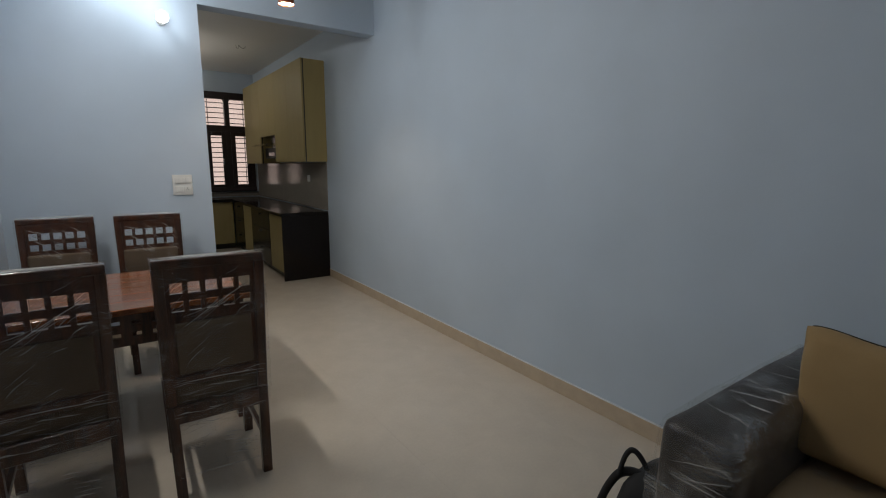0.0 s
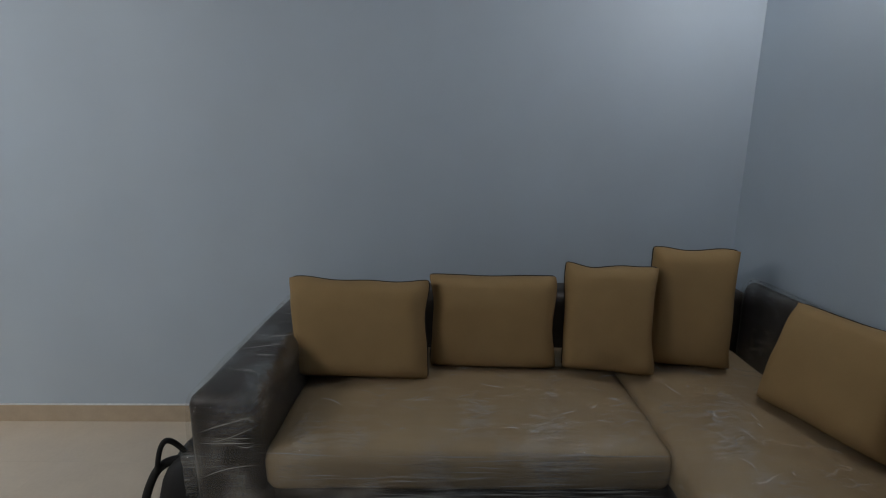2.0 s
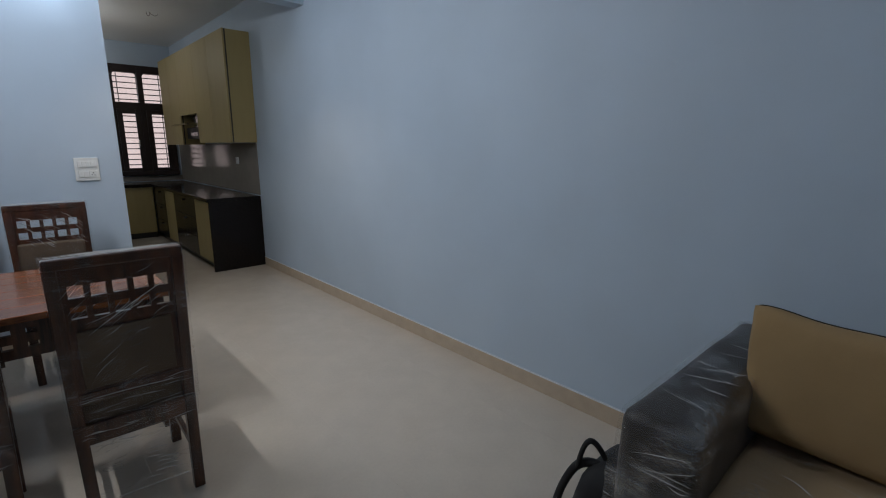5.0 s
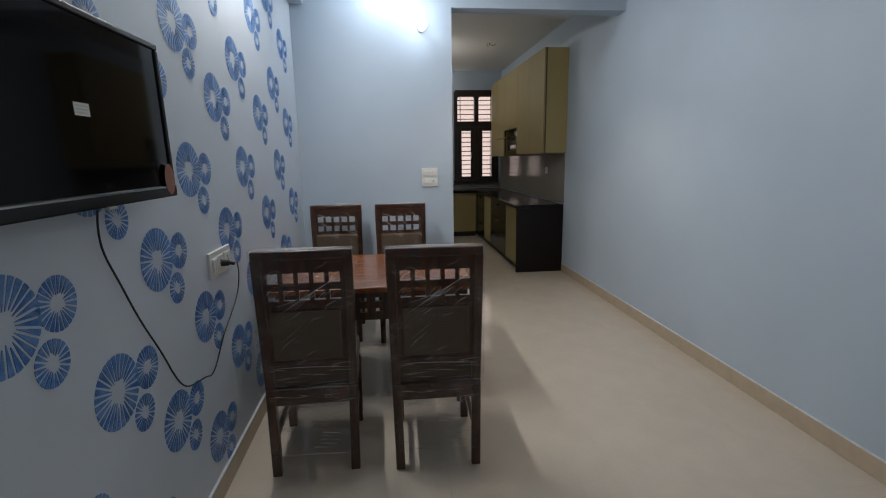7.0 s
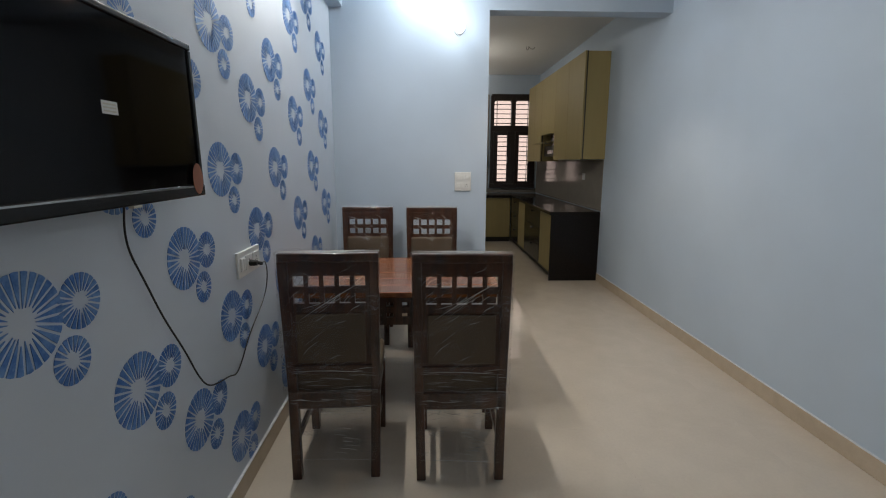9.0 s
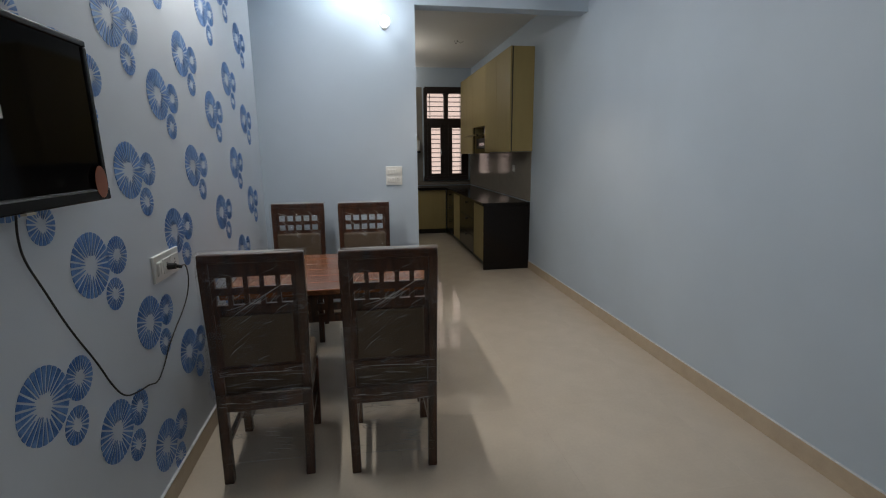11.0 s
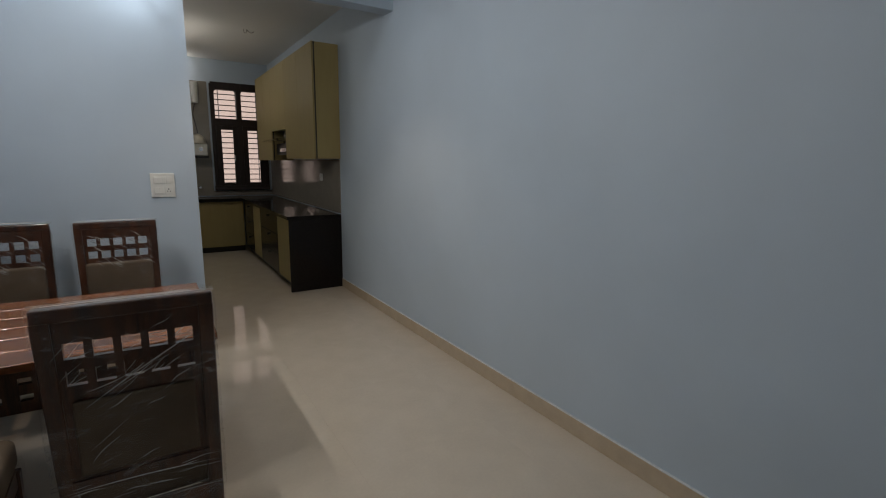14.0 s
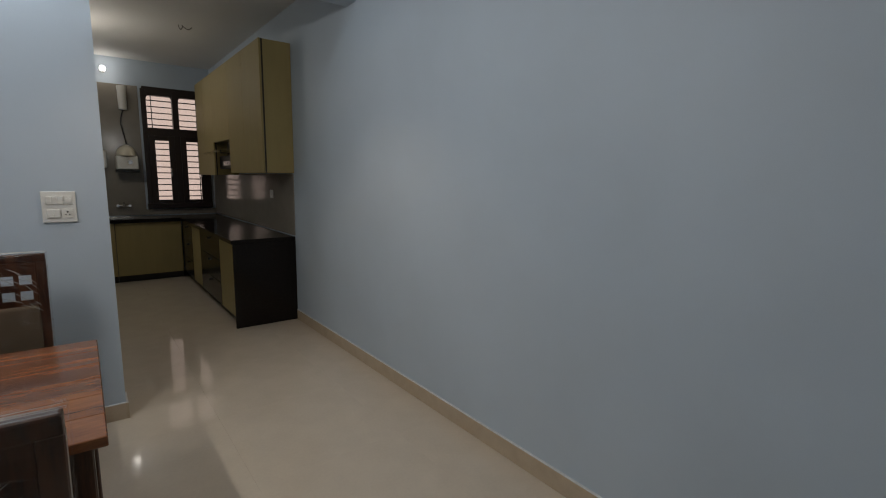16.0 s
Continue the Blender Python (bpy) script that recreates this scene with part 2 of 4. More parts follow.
def tube(name, points, r, mat, parent=None):
    cu = bpy.data.curves.new(name, "CURVE")
    cu.dimensions, cu.bevel_depth, cu.bevel_resolution = "3D", r, 3
    sp = cu.splines.new("NURBS")
    sp.points.add(len(points) - 1)
    for p, q in zip(sp.points, points):
        p.co = (*q, 1)
    sp.use_endpoint_u, sp.order_u = True, 3
    tmp = bpy.data.objects.new(name, cu)
    me = bpy.data.meshes.new_from_object(tmp)
    bpy.data.objects.remove(tmp)
    me.materials.clear()
    me.materials.append(mat)
    me.shade_smooth()
    ob = new(name, me)
    ob.parent = parent
    return ob


def empty(name, at=(0, 0, 0)):
    ob = new(name)
    ob.location = at
    return ob


def structure(name, bm, mat, label, category):
    return tagged(part(name, bm, mat), label, category, kind="structure")


# ---- structure ----
T = 0.16
BACK, KEND, OPEN, BEAM = -1.07, 9.95, -1.597, 2.756
structure("wall_east", box(0, T, BACK - T, KEND + T, 0, H), M_BLUE, "long plain pale blue painted plaster wall", "wall")
wall_left = structure("wall_west", box(W - T, W, BACK - T, D + T, 0, H), M_PATTERN, "pale wall with printed blue circular motifs", "wall")
structure("wall_kitchen_west", box(W - T, W, D + T, KEND + T, 0, H), M_BLUE, "plain pale blue kitchen wall", "wall")
structure("wall_south", box(W, 0, BACK - T, BACK, 0, H), M_BLUE, "plain pale blue wall behind the sofa", "wall")
structure("wall_divider", box(W, OPEN, D, D + T, 0, H), M_BLUE, "pale blue dividing wall beside the kitchen opening", "wall")
structure("beam_opening", box(OPEN, 0, D, D + T, BEAM, H), M_BLUE, "pale blue beam over the kitchen opening", "beam")
structure("beam_west", box(W, W + 0.115, BACK, D, 2.765, H), M_BLUE, "pale blue beam along the top of the patterned wall", "beam")
structure("ceiling", box(W - T, T, BACK - T, KEND + T, H, H + 0.12), M_CEIL, "plain off-white plaster ceiling", "ceiling")
WX0, WX1, WZ0, WZ1 = -0.905, -0.075, 1.0, 2.70
bm = bmesh.new()
block(bm, W, WX0, KEND, KEND + T, 0, H)
block(bm, WX1, 0, KEND, KEND + T, 0, H)
block(bm, WX0, WX1, KEND, KEND + T, 0, WZ0)
block(bm, WX0, WX1, KEND, KEND + T, WZ1, H)
structure("wall_north", bm, M_BLUE, "kitchen end wall with the window opening", "wall")

floor = structure("floor", box(W - T, T, BACK - T, KEND + T, -0.12, -0.004), M_GROUT, "cream polished vitrified tile floor with fine joints", "floor")


def skirting(name, *v):
    ob = structure(name, box(*v, bevel=0.002, segments=1), M_SKIRT, "beige tile skirting along the wall foot", "skirting")
    x0, x1, y0, y1, z0, z1 = v
    part("putty_line", box(x0, x1, y0, y1, z1, z1 + 0.004), M_SEAM, ob)


SK = 0.012
skirting("baseboard_east", -SK, 0, BACK + SK, 6.42, 0, 0.10)
skirting("baseboard_west", W, W + SK, BACK + SK, D - SK, 0, 0.10)
skirting("baseboard_divider", W, OPEN, D - SK, D, 0, 0.10)
skirting("baseboard_divider_end", OPEN, OPEN + SK, D - SK, D + T, 0, 0.10)
skirting("baseboard_south", W, 0, BACK, BACK + SK, 0, 0.10)

# kitchen wall tiling
structure("tile_band_east", box(-0.008, 0, 6.43, KEND, 0.88, 1.50), M_KTILE, "glossy grey-brown wall tiles above the counter", "wall tiles")
bm = bmesh.new()
block(bm, W, WX0 - 0.05, KEND - 0.008, KEND, 0.88, 2.72)
block(bm, WX0 - 0.05, -0.009, KEND - 0.008, KEND, 0.88, WZ0 - 0.04)
structure("tile_band_north", bm, M_KTILE, "grey wall tiles round the kitchen window", "wall tiles")


# ---- kitchen window ----
def window():
    win = tagged(empty("window_1", (0, KEND, WZ0)), "dark-stained wooden casement window with an iron grille", "window", kind="structure")
    y0, y1 = KEND - 0.03, KEND + 0.07
    o = Vector((0, -KEND, -WZ0))

    def p(name, bm, mat, parent=win, label=""):
        bm.transform(Matrix.Translation(o))
        return part(name, bm, mat, parent, label)

    f = 0.045
    p("frame_left", box(WX0 - 0.02, WX0 + f, y0, y1, WZ0, WZ1, bevel=0.004), M_WINWOOD)
    p("frame_right", box(WX1 - f, WX1 + 0.02, y0, y1, WZ0, WZ1, bevel=0.004), M_WINWOOD)
    mid = (WX0 + WX1) / 2
    p("mullion", box(mid - 0.04, mid + 0.04, y0, y1, WZ0, WZ1, bevel=0.004), M_WINWOOD)
    p("frame_top", box(WX0, WX1, y0 + 0.004, y1, WZ1 - 0.09, WZ1 + 0.03, bevel=0.004), M_WINWOOD)
    p("transom", box(WX0, WX1, y0 - 0.006, y1, 2.04, 2.15, bevel=0.004), M_WINWOOD)
    p("window_sill", box(WX0 - 0.03, WX1 + 0.02, y0 - 0.03, y1, WZ0 - 0.03, WZ0 + 0.05, bevel=0.006), M_WINWOOD)
    for a, b in ((WX0 + f, mid - 0.04), (mid + 0.04, WX1 - f)):
        s = 0.075
        sash = p("casement", block(block(block(box(a, a + s, y0 - 0.01, y0 + 0.03, 1.03, 2.04, bevel=0.004), b - s, b, y0 - 0.01, y0 + 0.03, 1.03, 2.04, bevel=0.004),
                                         a + s, b - s, y0 - 0.006, y0 + 0.026, 1.03, 1.10, bevel=0.004), a + s, b - s, y0 - 0.006, y0 + 0.026, 1.97, 2.04, bevel=0.004), M_WINWOOD)
        pane = p("pane", box(a + s, b - s, y0 + 0.008, y0 + 0.012, 1.10, 1.97), M_GLASS, sash)
        pane.visible_shadow = False
        p("handle", box(b - s - 0.0, b - s + 0.02, y0 - 0.03, y0 - 0.01, 1.45, 1.56, bevel=0.004), M_CHROME, sash)
        pane = p("fanlight_pane", box(a, b, y0 + 0.03, y0 + 0.034, 2.15, 2.63), M_GLASS)
        pane.visible_shadow = False
        for c, e in ((a, 1), (b, -1)):  # rounded upper corners of the fanlight
            bm = bmesh.new()
            v = [bm.verts.new((c, y0 + 0.02, 2.632)), *(bm.verts.new((c + e * 0.09 * (1 - math.cos(t * math.pi / 12)), y0 + 0.02, 2.632 - 0.09 * (1 - math.sin(t * math.pi / 12)))) for t in range(7))]
            face = bm.faces.new(v)
            ext = bmesh.ops.extrude_face_region(bm, geom=[face])
            bmesh.ops.translate(bm, verts=[g for g in ext["geom"] if isinstance(g, bmesh.types.BMVert)], vec=(0, 0.03, 0))
            p("corner_block", bm, M_WINWOOD)
    grille = p("grille", bmesh.new(), M_IRON)
    for i in range(19):
        z = 1.06 + i * 0.088
        p("bar", rod(bmesh.new(), (WX0, KEND + 0.12, z), (WX1, KEND + 0.12, z), 0.008, n=6), M_IRON, grille)
    for k in range(3):
        x = WX0 + 0.12 + k * 0.30
        p("upright_bar", rod(bmesh.new(), (x, KEND + 0.128, WZ0), (x, KEND + 0.128, WZ1), 0.007, n=6), M_IRON, grille)


window()
# The backdrop glows by itself in place of daylight falling on it.
tagged(part("backdrop_outside", box(-3.5, 2.5, 12.8, 12.9, -1, 5), M_OUTSIDE), "pinkish plaster wall beyond the window, its daylight put in as glow", "backdrop", kind="structure")


# ---- printed motifs on the patterned wall ----
def medallion(bm, cy, cz, r, n):
    rng = random.Random(int(cy * 1000) + n)
    for i in range(n):
        a = 2 * math.pi * i / n
        inner, half = r * rng.uniform(0.28, 0.46), math.pi / n * rng.uniform(0.68, 0.82)
        q = [bm.verts.new((0.0, cy + rr * math.cos(a + s * half * k), cz + rr * math.sin(a + s * half * k)))
             for rr, s, k in ((inner, -1, 0.25), (r, -1, 1.0), (r * 1.01, 0, 0), (r, 1, 1.0), (inner, 1, 0.25))]
        bm.faces.new(q)


bm = bmesh.new()
medallion(bm, 0, 0, 0.108, 28)
medallion(bm, 0.165, 0.0, 0.068, 24)
medallion(bm, 0.118, -0.132, 0.058, 20)
ext = bmesh.ops.extrude_face_region(bm, geom=list(bm.faces))
bmesh.ops.translate(bm, verts=[g for g in ext["geom"] if isinstance(g, bmesh.types.BMVert)], vec=(0.0012, 0, 0))
motif = part("motif", bm, M_MOTIF, wall_left)
COLUMNS = (-0.85, -0.50, -0.15, 0.20, 0.56, 0.92, 1.28, 1.65, 1.99, 2.31, 2.65, 3.01, 3.35, 3.765, 4.17, 4.56)
EVEN, ODD = (0.55, 1.15, 1.765, 2.34), (0.27, 0.83, 1.445, 2.00, 2.57)
first = True
for i, y in enumerate(COLUMNS):
    for z in (EVEN if i % 2 else ODD):
        ob = motif if first else motif.copy()
        if not first:
            scene.collection.objects.link(ob)
        first = False
        ob.location = (W + 0.0008, y, z)


# ---- dining furniture ----
def plate_with_holes(xs, zs, y0, y1, bevel=0.0):
    """A board in the xz plane from breakpoints; cells with odd indices in both directions are left open."""
    bm = bmesh.new()
    grid = {}

    def v(i, k, y):
        key = (i, k, y)
        if key not in grid:
            grid[key] = bm.verts.new((xs[i], y, zs[k]))
        return grid[key]

    solid = lambda i, k: 0 <= i < len(xs) - 1 and 0 <= k < len(zs) - 1 and not (i % 2 and k % 2)
    for i in range(len(xs) - 1):
        for k in range(len(zs) - 1):
            if not solid(i, k):
                continue
            for y in (y0, y1):
                bm.faces.new([v(i, k, y), v(i + 1, k, y), v(i + 1, k + 1, y), v(i, k + 1, y)])
            for di, dk, e in ((-1, 0, ((i, k), (i, k + 1))), (1, 0, ((i + 1, k), (i + 1, k + 1))), (0, -1, ((i, k), (i + 1, k))), (0, 1, ((i, k + 1), (i + 1, k + 1)))):
                if not solid(i + di, k + dk):
                    (a, b), (c, d) = e
                    bm.faces.new([v(a, b, y0), v(c, d, y0), v(c, d, y1), v(a, b, y1)])
    return bm


def shell(x0, x1, y0, y1, z0, z1, n, seed, ripple=0.006, open_bottom=True, taper=0.0):
    """A crumpled film sleeve: subdivided, rounded and rippled box."""
    bm = bmesh.new()
    block(bm, x0, x1, y0, y1, z0, z1)
    if open_bottom:
        bmesh.ops.delete(bm, geom=[f for f in bm.faces if f.calc_center_median().z < z0 + 1e-4], context="FACES")
    bmesh.ops.subdivide_edges(bm, edges=list(bm.edges), cuts=n, use_grid_fill=True)
    bm.normal_update()
    for v in bm.verts:
        q = v.co * 9 + Vector((seed, seed * 2, 0))
        k = noise.noise(Vector((q.x, q.y, q.z * 2.2))) + 0.6 * noise.noise(q * 2.7)
        v.co += v.normal * ripple * k
        if taper:
            v.co.x *= 1 - taper * (1 - (v.co.z - z0) / (z1 - z0))
    return bm


def creases(strands, seed):
    """Thin raised strips for folds of film and the glints on them. strands: (start, step along, step up, length, width,
    sag, outward).
    """
    rng = random.Random(seed)
    bm = bmesh.new()
    for start, along, out, length, width, bend in strands:
        start, along, out = Vector(start), Vector(along).normalized(), Vector(out).normalized()
        side = out.cross(along)
        n, prev = 6, None
        wob = rng.uniform(-1, 1)
        for i in range(n + 1):
            t = i / n
            c = start + along * (length * t) + side * (bend * math.sin(t * math.pi) + 0.0015 * wob * math.sin(t * 7)) + out * rng.uniform(0, 0.0012)
            w = width * (0.15 + math.sin(t * math.pi) * rng.uniform(0.6, 1.1))
            row = [bm.verts.new(c - side * w), bm.verts.new(c + out * w * 0.9), bm.verts.new(c + side * w)]
            if prev:
                for k in range(2):
                    bm.faces.new([prev[k], prev[k + 1], row[k + 1], row[k]])
            prev = row
    return bm


def dining_chair(label):
    """Origin on the floor under the backrest; the seat reaches towards +y."""
    c = tagged(empty("dining_chair"), label, "chair", "chairs round the dining table")
    hw, top = 0.218, 1.088
    for s in (-1, 1):
        bm = bmesh.new()
        post(bm, (s * (hw - 0.035), 0.0, 0.0), (s * (hw - 0.028), 0.03, 0.43), 0.042, 0.042)
        part("back_leg", bm, M_WOOD, c)
        bm = bmesh.new()
        post(bm, (s * (hw - 0.028), 0.03, 0.43), (s * (hw - 0.02), -0.005, top - 0.035), 0.042, 0.036)
        part("stile", bm, M_WOOD, c)
        bm = bmesh.new()
        post(bm, (s * (hw - 0.035), 0.43, 0.0), (s * (hw - 0.03), 0.43, 0.40), 0.042, 0.042)
        part("front_leg", bm, M_WOOD, c)
        part("side_rail", box(s * (hw - 0.03) - 0.012, s * (hw - 0.03) + 0.012, 0.045, 0.412, 0.345, 0.41, bevel=0.003), M_WOOD, c)
        part("stretcher", box(s * (hw - 0.035) - 0.01, s * (hw - 0.035) + 0.01, 0.03, 0.412, 0.17, 0.20, bevel=0.003), M_WOOD, c)
    part("top_rail", box(-hw, hw, -0.022, 0.016, top - 0.04, top, bevel=0.006), M_WOOD, c)
    ih = hw - 0.04
    xs = [-ih]
    cell, gap = 0.047, (2 * ih - 5 * 0.047) / 6
    for i in range(5):
        xs += [xs[-1] + gap, xs[-1] + gap + cell]
    xs.append(ih)
    part("lattice", plate_with_holes(xs, [0.82, 0.860, 0.906, 0.938, 0.985, top - 0.04], -0.008, 0.012), M_WOOD, c, "dark wooden lattice with ten square holes")
    part("back_rail", box(-ih, ih, -0.004, 0.022, 0.525, 0.565, bevel=0.003), M_WOOD, c)
    part("lower_back_rail", box(-ih - 0.005, ih + 0.005, 0.012, 0.036, 0.345, 0.425, bevel=0.003), M_WOOD, c)
    part("back_board", box(-ih, ih, 0.003, 0.014, 0.565, 0.82), M_WOOD, c)
    part("back_panel", box(-ih + 0.025, ih - 0.025, -0.012, 0.003, 0.58, 0.81, bevel=0.006), M_SEAT, c, "brown fabric outer back panel")
    part("back_cushion", box(-ih, ih, 0.0141, 0.055, 0.575, 0.835, bevel=0.018, segments=3), M_SEAT, c, "brown padded back cushion", smooth=True)
    part("front_rail", box(-hw + 0.05, hw - 0.05, 0.42, 0.443, 0.345, 0.41, bevel=0.003), M_WOOD, c)
    part("seat", box(-hw + 0.012, hw - 0.012, 0.038, 0.46, 0.411, 0.522, bevel=0.03, segments=4), M_SEAT, c, "brown padded fabric seat", smooth=True)
    part("plastic_wrap", shell(-hw - 0.006, hw + 0.006, -0.032, 0.066, 0.44, top + 0.006, 13, 3.1, 0.005, taper=0.02), M_FILM, c, "clear wrinkled stretch film", smooth=True)
    part("leg_wrap", shell(-hw + 0.006, hw - 0.006, -0.028, 0.47, 0.10, 0.435, 9, 5.2, 0.012, taper=0.06), M_FILM, c, "clear loose stretch film", smooth=True)
    # Glints on the chair's film are modelled as thin whitish strips.
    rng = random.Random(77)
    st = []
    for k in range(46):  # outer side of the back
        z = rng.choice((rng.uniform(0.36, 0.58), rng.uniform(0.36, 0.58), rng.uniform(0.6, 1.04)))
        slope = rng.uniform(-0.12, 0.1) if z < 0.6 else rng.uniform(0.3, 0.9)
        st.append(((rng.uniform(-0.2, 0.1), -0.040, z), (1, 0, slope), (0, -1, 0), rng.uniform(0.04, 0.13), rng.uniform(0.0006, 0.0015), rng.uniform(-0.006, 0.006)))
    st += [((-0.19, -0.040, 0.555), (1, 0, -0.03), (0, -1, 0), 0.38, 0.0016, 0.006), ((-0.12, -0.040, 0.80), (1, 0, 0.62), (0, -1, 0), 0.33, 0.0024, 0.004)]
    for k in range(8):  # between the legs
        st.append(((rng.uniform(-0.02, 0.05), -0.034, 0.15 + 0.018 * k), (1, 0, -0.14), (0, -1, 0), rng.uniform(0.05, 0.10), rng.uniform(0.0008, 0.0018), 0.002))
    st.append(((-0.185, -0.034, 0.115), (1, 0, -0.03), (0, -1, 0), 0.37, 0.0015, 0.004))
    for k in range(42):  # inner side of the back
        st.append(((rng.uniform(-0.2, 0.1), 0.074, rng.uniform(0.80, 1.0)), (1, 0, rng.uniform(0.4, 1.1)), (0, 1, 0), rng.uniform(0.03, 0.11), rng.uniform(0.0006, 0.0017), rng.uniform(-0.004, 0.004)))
    part("film_crease_glints", creases(st, 5), M_CREASE_GLINT, c, "milky strips for the glints on folds of clear film")["kind"] = "stuff"
    st = [((-hw - 0.006, -0.028 + 0.012 * k, top + 0.006 + 0.0015 * (k % 2)), (1, 0, 0), (0, 0, 1), 2 * hw + 0.012, 0.0022 + 0.0008 * (k % 3), 0.004 - 0.003 * k) for k in range(4)]
    part("wrap_fold", creases(st, 8), M_FILM_FOLD, c, "bunched white film edge")
    return c


M_FILM_FOLD = film_material("bunched_film", 0.5, 14.0, (5, 1, 1), 0.5, 0, 0.1)
# Whitened by haze so that the crease strips read as highlights.
M_CREASE_GLINT = film_material("film_crease_glint", 0.3, 14.0, (3, 3, 3), 0.62, 0, 0.25, 0.15)
chair = dining_chair("dark wooden dining chair, lattice back, wrapped in clear film")
chair.matrix_basis = pose(-1.988, 2.70, 0, 0, 0, -1.0)
copy_thing(chair, pose(-2.572, 2.73, 0, 0, 0, 1.5))
copy_thing(chair, pose(-2.655, 4.80, 0, 0, 0, 180))
copy_thing(chair, pose(-2.10, 4.75, 0, 0, 0, 181))


def dining_table():
    x0, x1, y0, y1, z = -2.88, -1.71, 3.245, 4.215, 0.76
    t = tagged(empty("dining_table", ((x0 + x1) / 2, (y0 + y1) / 2, 0)), "reddish-brown striped sheesham wooden dining table", "table")
    o = Matrix.Translation((-(x0 + x1) / 2, -(y0 + y1) / 2, 0))

    def p(name, bm, mat, label=""):
        bm.transform(o)
        return part(name, bm, mat, t, label)

    n = 6
    w = (y1 - y0) / n
    for i in range(n):
        p("top_plank", box(x0, x1, y0 + i * w + 0.0004, y0 + (i + 1) * w - 0.0004, z - 0.032, z, bevel=0.003, segments=1), M_TOP)
    for x in (x0 + 0.07, x1 - 0.07):
        for y in (y0 + 0.07, y1 - 0.07):
            bm = bmesh.new()
            post(bm, (x, y, 0), (x, y, z - 0.032), 0.07, 0.07, 0.005)
            p("leg", bm, M_WOOD)
        p("side_apron", box(x - 0.012, x + 0.012, y0 + 0.105, y1 - 0.105, z - 0.12, z - 0.032, bevel=0.003), M_WOOD)
    xs = [x0 + 0.105]
    m = (x0 + x1) / 2 + 0.03
    for k in range(-2, 3):
        xs += [m + k * 0.09 - 0.02, m + k * 0.09 + 0.02]
    xs.append(x1 - 0.105)
    for y in (y0 + 0.07, y1 - 0.07):
        p("lattice_apron", plate_with_holes(xs, [z - 0.21, z - 0.165, z - 0.14, z - 0.10, z - 0.075, z - 0.032], y - 0.012, y + 0.012), M_WOOD, "dark wooden apron with small square holes")


dining_table()


# ---- television, cable, sockets ----
def television():
    y0, y1, h = 1.463, 2.29, 0.466
    tv = tagged(empty("television"), "black flat television on the wall, screen off, protective film on", "television")
    tv.matrix_basis = pose(-2.882, (y0 + y1) / 2, 1.368, 0, -1.0, 0)
    hw = (y1 - y0) / 2
    part("back_shell", box(-0.05, -0.012, -hw + 0.03, hw - 0.03, 0.03, h - 0.03, bevel=0.012), M_TVPLASTIC, tv)
    part("wall_bracket", box(-0.09, -0.05, -0.2, 0.2, 0.12, 0.32, bevel=0.004), M_BLACK, tv)
    b = 0.018
    part("bezel_bottom", box(-0.012, 0.012, -hw, hw, 0, 0.036, bevel=0.004), M_TVPLASTIC, tv, "glossy black lower bezel")
    part("bezel_top", box(-0.012, 0.01, -hw, hw, h - b, h, bevel=0.004), M_TVPLASTIC, tv)
    for s in (-1, 1):
        part("bezel_side", box(-0.012, 0.01, s * hw, s * (hw - b), 0.036, h - b, bevel=0.004), M_TVPLASTIC, tv)
    part("screen", box(-0.012, 0.004, -hw + b, hw - b, 0.036, h - b), M_SCREEN, tv, "dark glossy screen")
    part("bezel_film_edge", box(0.0121, 0.0128, -hw + 0.01, hw - 0.01, 0.029, 0.033), M_CHROME, tv)
    part("indicator", box(0.0, 0.014, 0.02, 0.055, -0.006, 0.0), M_CREAM, tv)
    st = part("promo_sticker", box(0.0105, 0.0115, -hw + 0.005, -hw + 0.055, 0.285, h - 0.004, bevel=0.0), M_RED, tv, "red promotional sticker strip with colour blocks")
    part("sticker_flag", box(0.0105, 0.0115, -hw + 0.055, -hw + 0.125, h - 0.07, h - 0.02), M_RED, tv)
    for i, mt in enumerate((M_WHITE, M_ORANGE, M_YELLOW, M_VIOLET, M_ORANGE, M_GREEN, M_YELLOW)):
        part("print_block", box(0.0116, 0.0119, -hw + 0.012, -hw + 0.047, 0.292 + i * 0.024, 0.309 + i * 0.024), mt, st)
    lab = part("label_sticker", box(0.0045, 0.0052, -0.035, 0.022, 0.218, 0.248), M_WHITE, tv, "small white printed label")
    for k in range(3):
        part("print_bar", box(0.0053, 0.0056, -0.03, 0.015, 0.223 + k * 0.008, 0.2265 + k * 0.008), M_CREAM, lab)
    bm = bmesh.new()
    bmesh.ops.create_cone(bm, cap_ends=True, segments=28, radius1=0.032, radius2=0.032, depth=0.001, matrix=pose(0.0130, hw - 0.045, 0.055, 0, 90, 0) @ Matrix.Diagonal((1.5, 1, 1, 1)))
    part("round_sticker", bm, M_ORANGE, tv, "oval reddish-brown sticker")


television()


